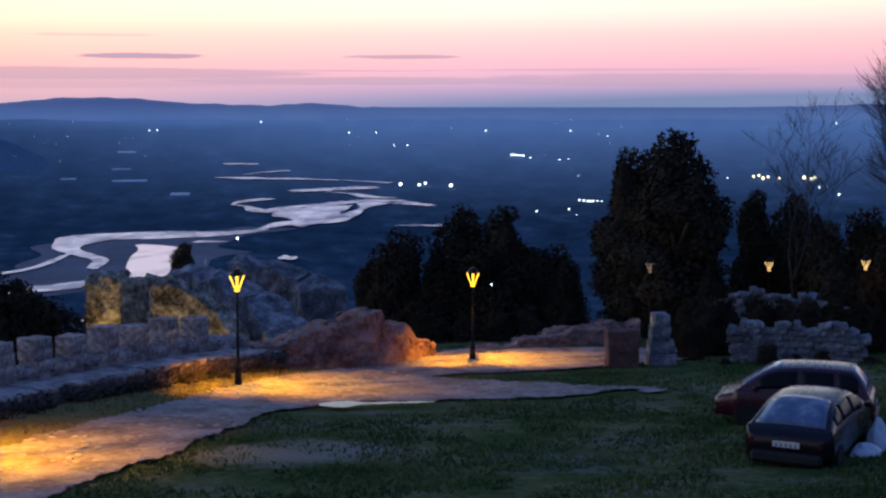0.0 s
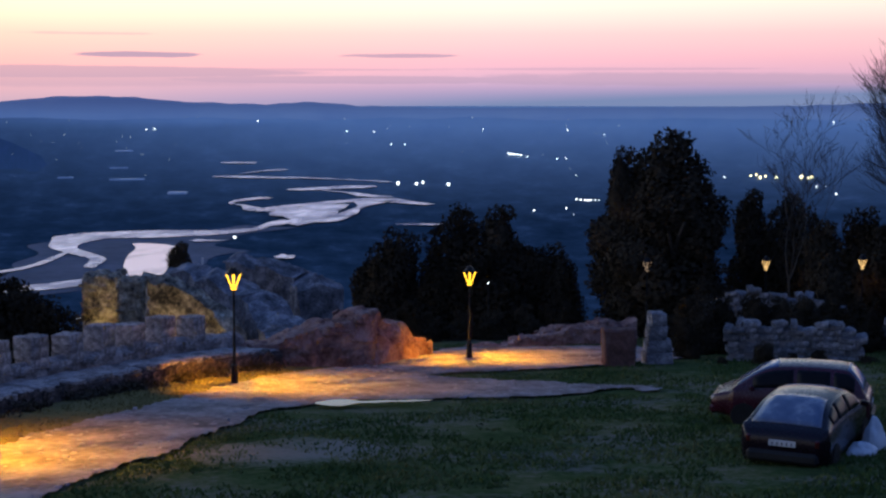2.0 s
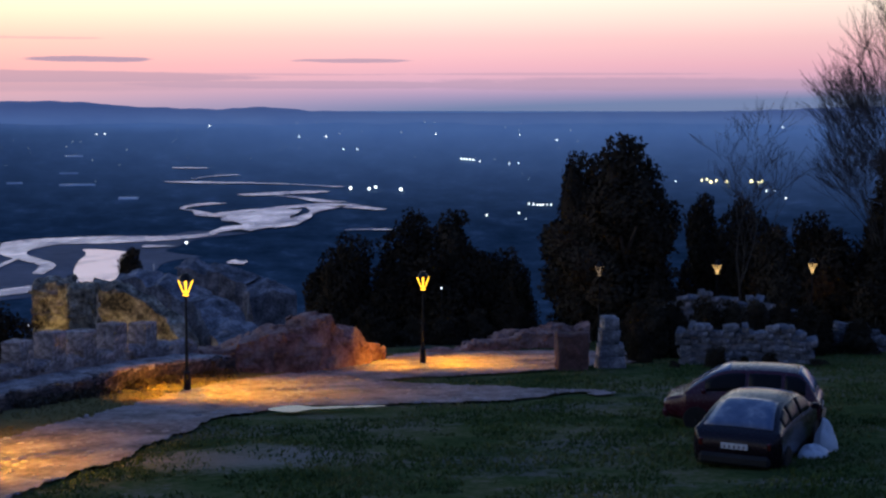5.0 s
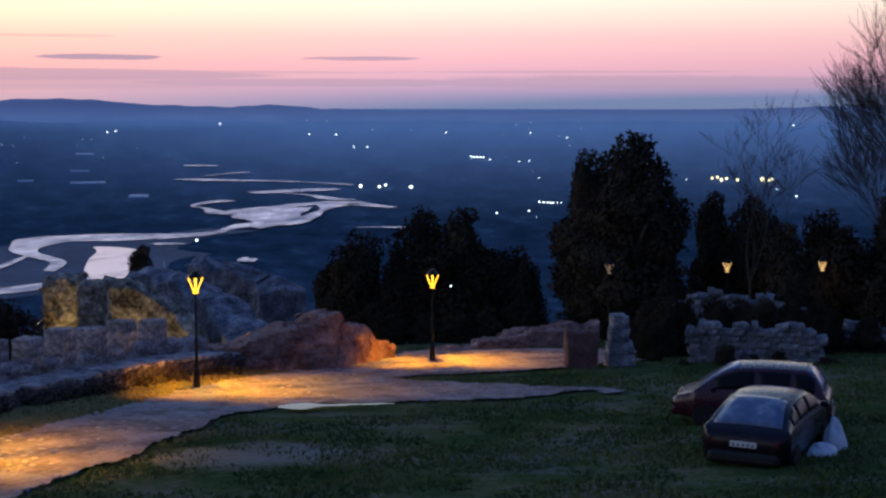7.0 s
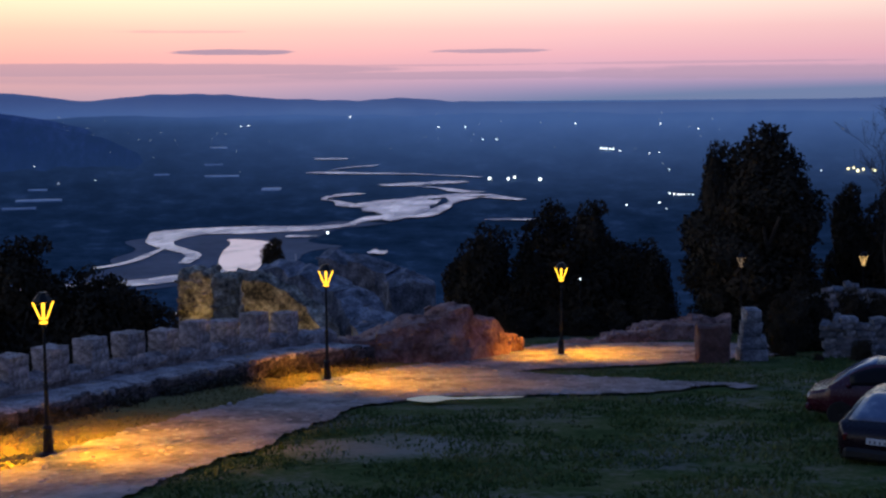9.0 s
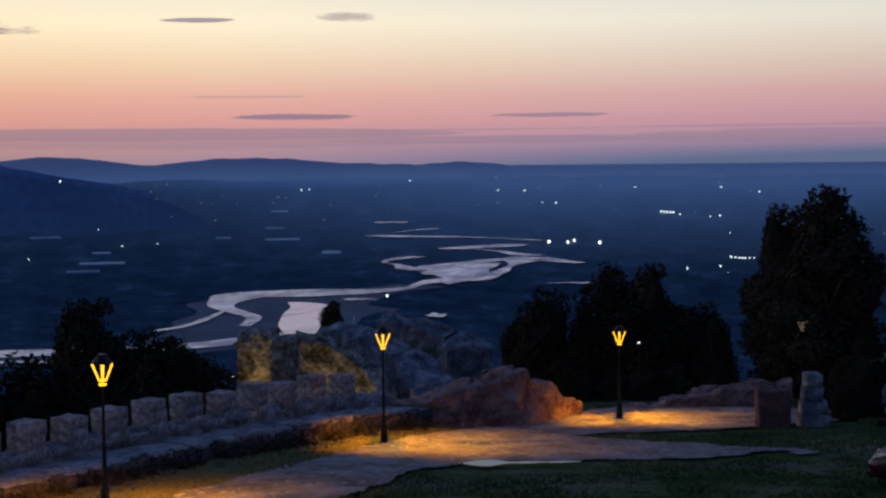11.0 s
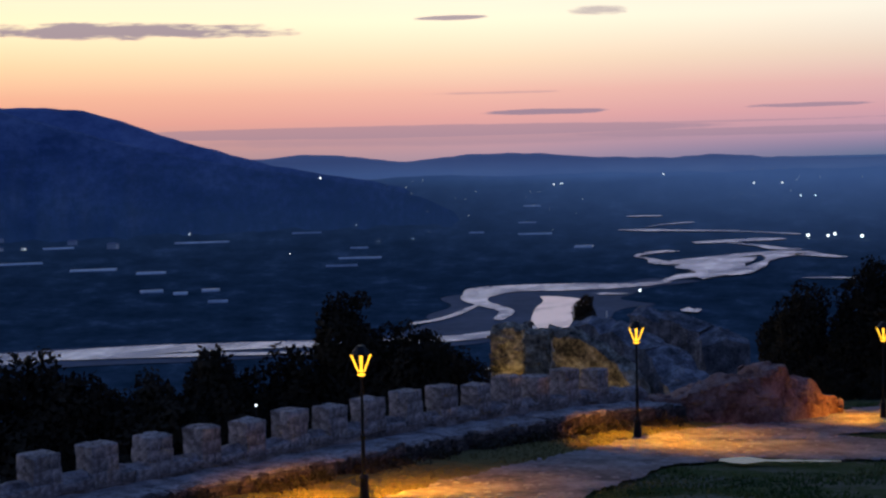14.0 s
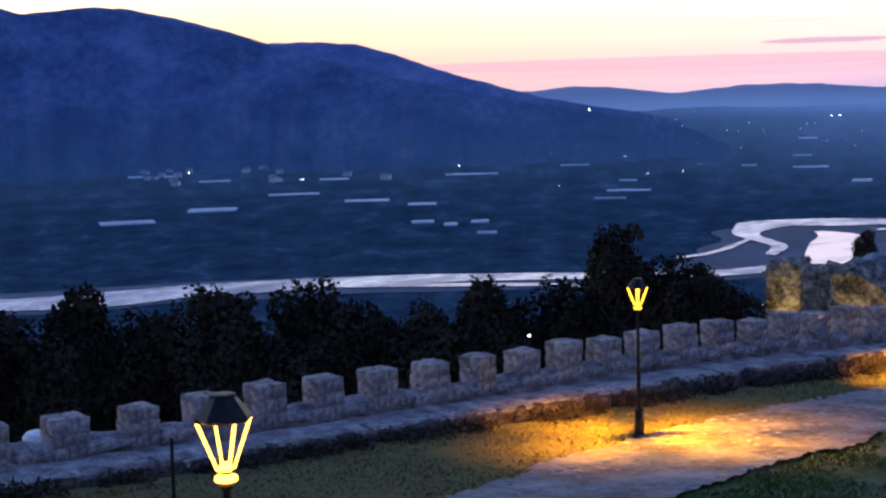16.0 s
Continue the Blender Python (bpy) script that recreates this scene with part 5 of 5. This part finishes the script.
    pane("windscreen", lambda a, b: top_at(span(r1 + 0.06, nose - 0.07, a), span(-0.90, 0.90, b)), Vector((0.6, 0, 0.8)), M_CARGLASS)
    pane("rear_window", lambda a, b: top_at(span(tail + 0.06, r0 - 0.04, a), span(-0.88, 0.88, b)), Vector((-0.6, 0, 0.8)), M_CARGLASS)
    lo, hi = tail + 0.30 * (r0 - tail) + 0.12, nose - 0.42 * (nose - r1)
    for a0, a1 in ((0.0, 0.20), (0.24, 0.56), (0.60, 1.0)):
        for s in (-1, 1):
            def glass_side(a, b, a0=a0, a1=a1, s=s):
                p = side_at(span(lo, hi, span(a0, a1, a)), span(0.12, 0.90, b))
                return Vector((p.x, p.y * s, p.z))
            pane("side_window", glass_side, Vector((0, s, 0.25)), M_SIDEGLASS, 5, 4)
    # wheels
    for wx in (-L / 2 + 0.72, L / 2 - 0.78):
        for sgn in (-1, 1):
            m4 = pose(wx, sgn * (hw - 0.165), 0.30, -90 * sgn)
            bm = bmesh.new()
            add_lathe(bm, [(0.20, 0.0), (0.27, 0.0), (0.30, 0.03), (0.30, 0.15), (0.27, 0.185), (0.20, 0.185)], 20, m4)
            w = part("wheel", bm, M_TYRE, root, "black tyre")
            bm = bmesh.new()
            add_lathe(bm, [(0.20, 0.02), (0.20, 0.18), (0.17, 0.17), (0.06, 0.165), (0.05, 0.18), (0.02, 0.185)], 14, m4)
            part("rim", bm, M_RIM, w)
    for sx, sgn, nm in ((-L / 2 + 0.03, -1, "rear_bumper"), (L / 2 - 0.09, 1, "front_bumper")):
        bm = bmesh.new()
        add_box(bm, 0.20, hw * 1.62, 0.22, pose(sx, 0, 0.27), 0.06)
        part(nm, bm, M_TRIM if sgn < 0 else paint, root)
    for s in (-1, 1):
        bm = bmesh.new()
        add_box(bm, 0.12, 0.24, 0.17, pose(-L / 2 + 0.07, s * (hw - 0.26), 0.58, 0, 0, s * 14), 0.03)
        part("tail_lamp", bm, M_TAIL, root, "dull red tail lamp")
        bm = bmesh.new()
        add_box(bm, 0.32, 0.20, 0.15, pose(L / 2 - 0.20, s * (hw - 0.24), hood - 0.30, 0, 12, -s * 22), 0.04)
        part("headlamp", bm, M_LENS, root, "clear swept-back headlamp")
        bm = bmesh.new()
        add_box(bm, 0.10, 0.17, 0.12, pose(nose - 0.42, s * (hw + 0.06), 0.90), 0.03)
        part("door_mirror", bm, paint, root)
        for hx in (0.45, -0.35):
            bm = bmesh.new()
            add_box(bm, 0.17, 0.03, 0.03, pose(hx, s * (hw * 0.995), 0.72), 0.008)
            part("door_handle", bm, M_TRIM, root)
    bm = bmesh.new()
    add_box(bm, 0.02, 0.50, 0.11, pose(-L / 2 - 0.012, 0, 0.58), 0.004)
    plate = part("number_plate", bm, M_PLATE, root, "pale number plate with plain dark bars")
    for i in range(5):
        bm = bmesh.new()
        add_box(bm, 0.006, 0.028, 0.05, pose(-L / 2 - 0.024, -0.18 + 0.09 * i, 0.60))
        part("bar", bm, M_INK, plate)
    return root


car(7.25, 27.95, 62, M_CARDARK, "dark maroon saloon parked tail-on in the grass", 4.0, -1.80, 1.25, (-0.72, 0.25, 1.34), 0.86, 0.90)
car(8.0, 32.4, 161, M_CARRED, "dark red hatchback parked side-on behind another car", 3.5, -1.66, 1.22, (-1.20, 0.20, 1.47), 0.86, 0.92)


# ---- white sacks beside the car ----
def sack(x, y, sx, sy, sz, seed, rz):
    bm = bmesh.new()
    bmesh.ops.create_icosphere(bm, subdivisions=4, radius=1.0)
    for v in bm.verts:
        d = v.co.copy()
        k = 1 + 0.28 * noise.noise(d * 1.3 + Vector((seed, 0, 0))) + 0.10 * noise.noise(d * 4 + Vector((0, seed, 0)))
        fold = 0.05 * abs(noise.noise(d * 7 + Vector((0, 0, seed))))
        pinch = 1.0 - 0.42 * max(d.z, -0.4)
        v.co = Vector((d.x * sx * (k - fold) * pinch, d.y * sy * (k - fold) * pinch, (max(d.z, -0.75) * sz * k)))
    ob = part("plastic_sack", bm, M_SACK, smooth=True)
    ob.matrix_basis = pose(x, y, land(x, y) + sz * 0.6, 0, 0, rz)
    return tagged(ob, "crumpled white plastic sack lying in the grass", "sack", "sacks by the car")


sack(8.16, 27.45, 0.30, 0.24, 0.17, 2, 30)
sack(8.60, 28.1, 0.22, 0.20, 0.40, 6, 10)

# ---- puddle ----
def puddle(x0, x1, y0, wide, seed):
    """A puddle that starts broad and runs out in a thin tongue."""
    bm = bmesh.new()
    rows = []
    n = 26
    for i in range(n + 1):
        u = i / n
        x = x0 + (x1 - x0) * u
        half = wide * (0.22 + 0.78 * math.exp(-((u - 0.16) / 0.16) ** 2)) * math.sin(math.pi * min(0.995, 0.03 + 0.95 * u)) ** 0.4
        half *= 1 + 0.5 * noise.noise(Vector((x * 2.3, seed, 0)))
        mid = y0 + 0.35 * u + 0.12 * noise.noise(Vector((x * 1.3, seed, 4)))
        z = land((x0 + x1) / 2, y0) + 0.12
        rows.append((bm.verts.new((x, mid - half, z)), bm.verts.new((x, mid + half, z))))
    for (a, b), (c, d) in zip(rows, rows[1:]):
        bm.faces.new((a, c, d, b))
    return tagged(part("puddle", bm, M_PUDDLE), "shallow puddle bright with sky at the path's edge", "puddle", kind="structure")


puddle(-3.15, -0.2, 36.15, 0.50, 3)


# ---- lights and greenhouses of the plain ----
def town_light(bearing, far, size, warm=False, lift=6.0, dim_one=False):
    x, y, z = on_plain(bearing, far)
    s = size * across(far) / 2564.0
    bm = bmesh.new()
    bmesh.ops.create_icosphere(bm, subdivisions=2, radius=s * 0.66)
    ob = part("town_light", bm, M_LIGHT_DIM if dim_one else M_LIGHT_WARM if warm else M_LIGHT)
    ob.location = (x, y, z + lift)
    return tagged(ob, "small bright electric light far out on the plain", "light", "lights of the plain")


LIGHTS_A = [(-1.68, 2342, 6.0), (-0.94, 2325, 5.0), (-0.69, 2374, 5.0), (0.31, 2308, 6.0), (0.38, 1613, 4.0), (3.71, 1735, 4.0), (4.98, 1775, 4.0), (5.27, 1677, 2.0), (5.38, 1953, 4.0), (5.71, 1931, 4.0), (5.93, 1932, 4.0),
            (6.26, 1933, 3.0), (2.70, 3773, 4.0), (2.92, 3732, 4.0), (2.81, 3750, 4.0), (3.05, 3710, 4.0), (5.55, 1940, 4.0), (5.82, 1930, 4.0), (6.10, 1933, 3.0), (3.17, 3691, 4.0), (3.43, 3574, 3.0), (4.59, 3433, 3.0), (4.96, 3470, 3.0), (5.35, 2628, 2.0), (5.00, 7332, 3.0), (6.46, 6146, 3.0), (1.69, 7470, 3.0)]
LIGHTS_B = [(-8.11, 1386, 5.0), (-3.69, 6870, 3.0), (-2.63, 6863, 3.0), (-1.94, 4664, 3.0), (-1.40, 4663, 3.0), (-7.15, 11294, 3.0), (14.57, 2321, 4.0), (15.3, 2140, 4.0), (11.1, 2600, 2.5), (14.9, 2340, 2.0), (15.13, 10882, 3.0), (-25.79, 2807, 3.0), (-31.96, 2463, 3.0),
            (-19.25, 3047, 2.0), (-18.38, 2375, 2.0), (-17.03, 2438, 2.0), (-21.87, 2089, 2.0), (-11.43, 7576, 3.0), (-11.12, 7700, 3.0), (-36.37, 2856, 3.0), (-32.06, 2450, 2.0)]
LIGHTS_WARM = [(12.1, 2660, 3.0), (12.3, 2700, 3.0), (12.45, 2600, 4.0), (12.65, 2650, 3.0), (13.05, 2610, 4.0), (14.0, 2640, 5.0), (14.25, 2600, 3.0), (14.38, 2640, 4.0)]
for ba, fa, sz in LIGHTS_A + LIGHTS_B:
    town_light(ba, fa, sz * (0.7 if sz > 4.5 else 0.55))
for ba, fa, sz in LIGHTS_WARM:
    town_light(ba, fa, sz * 0.95, True)
# one lamp stands high on the end of the mountain
high_lamp = town_light(-20.63, 3000, 3.2)
high_lamp.location = (3640 * math.sin(radians(-20.63)), 3640 * math.cos(radians(-20.63)), EYE - 3640 * math.tan(radians(0.45)))
dim = random.Random(31)
for i in range(110):
    town_light(dim.uniform(-24, 18), dim.choice((3200, 4300, 5500, 7000, 9000, 12000)) * dim.uniform(0.8, 1.2), dim.uniform(0.6, 1.3), dim_one=True)


def greenhouse(bearing, far, w, d, seed):
    """A long low tunnel under pale sheeting."""
    x, y, z = on_plain(bearing, far)
    bm = bmesh.new()
    n, h = 10, 3.0
    bays = max(1, int(d / 18))
    for b in range(bays):
        y0, y1 = -d / 2 + d * b / bays, -d / 2 + d * (b + 0.94) / bays
        ra = [bm.verts.new((-w / 2, y0 + (y1 - y0) * i / n, h * math.sin(math.pi * i / n) ** 0.6)) for i in range(n + 1)]
        rb = [bm.verts.new((w / 2, v.co.y, v.co.z)) for v in ra]
        for i in range(n):
            bm.faces.new((ra[i], ra[i + 1], rb[i + 1], rb[i]))
        bm.faces.new(ra[::-1])
        bm.faces.new(rb)
    ob = part("greenhouse", bm, M_SHEET)
    rr = random.Random(seed)
    ob.matrix_basis = pose(x, y, z - 0.5, 0, 0, -bearing + rr.uniform(-6, 6))
    return tagged(ob, "long low greenhouse under pale plastic sheeting", "greenhouse", "greenhouses of the plain")


GREEN_A = [(-38.82, 1708, 73, 70), (-35.51, 1868, 71, 90), (-32.34, 2142, 87, 40), (-29.46, 1953, 70, 60), (-27.28, 1857, 42, 45), (-30.73, 2546, 58, 50), (-27.30, 1575, 28, 45), (-26.18, 1536, 17, 40), (-25.01, 1563, 22, 45), (-24.75, 1426, 23, 20),
           (-25.30, 2590, 107, 40), (-19.14, 2035, 71, 36), (-19.87, 1882, 48, 16)]
GREEN_B = [(-26.40, 3254, 45, 50), (-32.93, 5000, 39, 60), (-35.40, 2602, 62, 50), (-38.41, 2864, 31, 45), (-37.13, 2837, 21, 45), (-19.16, 2285, 32, 30), (-12.20, 2613, 68, 40), (-12.30, 4265, 43, 80), (-10.28, 2196, 32, 80), (-21.22, 2847, 62, 22), (-12.5, 3100, 40, 24), (-14.5, 2700, 30, 24)]
for i, (ba, fa, w, d) in enumerate(GREEN_A + GREEN_B):
    greenhouse(ba, fa, w * 0.85, d * 0.55, i)


def far_house(bearing, far, seed):
    x, y, z = on_plain(bearing, far)
    rr = random.Random(seed)
    w, d, h = rr.uniform(9, 16), rr.uniform(8, 12), rr.uniform(5, 9)
    root = thing("farmhouse", x, y, z - 0.3, "small pale farmhouse far out on the plain", "house", "houses of the plain", rr.uniform(0, 90))
    bm = bmesh.new()
    add_box(bm, w, d, h)
    part("wall", bm, M_PLASTER, root)
    bm = bmesh.new()
    vs = [bm.verts.new(p) for p in ((-w / 2 - 0.5, -d / 2 - 0.5, h), (w / 2 + 0.5, -d / 2 - 0.5, h), (w / 2 + 0.5, d / 2 + 0.5, h), (-w / 2 - 0.5, d / 2 + 0.5, h), (-w / 2 + 2, 0, h + 2.4), (w / 2 - 2, 0, h + 2.4))]
    for f in ((0, 1, 5, 4), (2, 3, 4, 5), (1, 2, 5), (3, 0, 4), (3, 2, 1, 0)):
        bm.faces.new([vs[k] for k in f])
    part("roof", bm, M_ROOF, root)


hr = random.Random(77)
for i in range(24):
    far_house(hr.uniform(-39, -28), hr.uniform(2450, 3100), i)


# ---- grass and stones ----
def grass():
    r = np.random.RandomState(3)
    n = 230000
    az = np.radians(r.uniform(-52, 26, n))
    d = 11.0 + 48.0 * r.rand(n) ** 0.85
    xs, ys = d * np.sin(az), d * np.cos(az)
    verts, faces = [], []
    for x, y in zip(xs, ys):
        s = outside(x, y)
        if s > -2.2 or y > 59:
            continue
        patch = noise.noise(Vector((x * 0.45, y * 0.45, 7))) + 0.5 * noise.noise(Vector((x * 1.6, y * 1.6, 2)))
        if patch < -0.26 or (((x + 3.3) / 1.7) ** 2 + ((y - 28.6) / 2.1) ** 2 < 1 and r.rand() < 0.7) or (-3.4 < x < 0.1 and 34.9 < y < 36.9) or (inside(PATH_EDGE, x, y) and (x < 1.6 or y > 42.5 or r.rand() > 0.3 * (x - 1.0))):
            continue
        z = land(x, y)
        h = (0.05 + 0.06 * r.rand()) * (1 + 0.9 * max(0.0, patch)) * (1.1 if s > -2.8 else 0.8) * (0.6 if x < 0.268 * y - 15.4 else 1.0)
        a = r.rand() * 6.283
        w = 0.02 + 0.02 * r.rand()
        lx, ly = r.normal(0, 0.05), r.normal(0, 0.05)
        k = len(verts)
        verts.append((x - w * math.cos(a), y - w * math.sin(a), z - 0.02))
        verts.append((x + w * math.cos(a), y + w * math.sin(a), z - 0.02))
        verts.append((x + lx, y + ly, z + h))
        faces.append((k, k + 1, k + 2))
    return tagged(mesh_part("grass", verts, faces, M_GRASS), "short uneven dark green grass", "grass", kind="stuff")


grass()


def path_stones():
    r = random.Random(8)
    verts, faces = [], []
    for _ in range(2600):
        x, y = r.uniform(-13, 8), r.uniform(11, 54)
        if not inside(PATH_EDGE, x, y):
            continue
        s, z = r.uniform(0.04, 0.13), land(x, y) + 0.075
        k = len(verts)
        m = r.randint(5, 7)
        for j in range(m):
            a = 6.283 * j / m
            q = s * r.uniform(0.7, 1.2)
            verts.append((x + q * math.cos(a), y + q * math.sin(a), z - 0.03))
        for j in range(m):
            bx, by, _z = verts[k + j]
            verts.append((x + (bx - x) * 0.65, y + (by - y) * 0.65, z + s * r.uniform(0.05, 0.18)))
        for j in range(m):
            faces.append((k + j, k + (j + 1) % m, k + m + (j + 1) % m, k + m + j))
        faces.append(tuple(k + m + j for j in range(m)))
    return tagged(mesh_part("path_stones", verts, faces, M_PEBBLE), "loose pale stones trodden into the path", "stones", kind="stuff")


path_stones()


def weeds():
    """Dry dark weeds along the foot of the wall walk."""
    r = random.Random(41)
    verts, faces = [], []
    for _ in range(1500):
        s = r.uniform(13.0, WLEN - 0.5)
        if noise.noise(Vector((s * 0.6, 3, 1))) < -0.15:
            continue
        p, t = along(WLINE, s)
        nrm = Vector((-t.y, t.x, 0))
        c = p - nrm * abs(r.gauss(0.18, 0.24))
        c.z = land(c.x, c.y)
        h = r.uniform(0.05, 0.26)
        for _k in range(9):
            q = c + Vector((r.gauss(0, 0.09), r.gauss(0, 0.09), r.random() * h))
            a = Vector((r.gauss(0, 1), r.gauss(0, 1), r.gauss(0.4, 1))).normalized() * r.uniform(0.05, 0.12)
            b = a.cross(Vector((r.gauss(0, 1), r.gauss(0, 1), r.gauss(0, 1)))).normalized() * 0.03
            n = len(verts)
            verts += [q - a, q + b, q + a, q - b]
            faces.append((n, n + 1, n + 2, n + 3))
    return tagged(mesh_part("weeds", verts, faces, M_WEED), "dry dark weeds along the wall's foot", "weeds", kind="stuff")


M_WEED = material("dry_weeds", [(0.035, 0.032, 0.020), (0.07, 0.055, 0.035), (0.10, 0.075, 0.05)], 1.5, 0.85, 0.0, 6.0)
weeds()
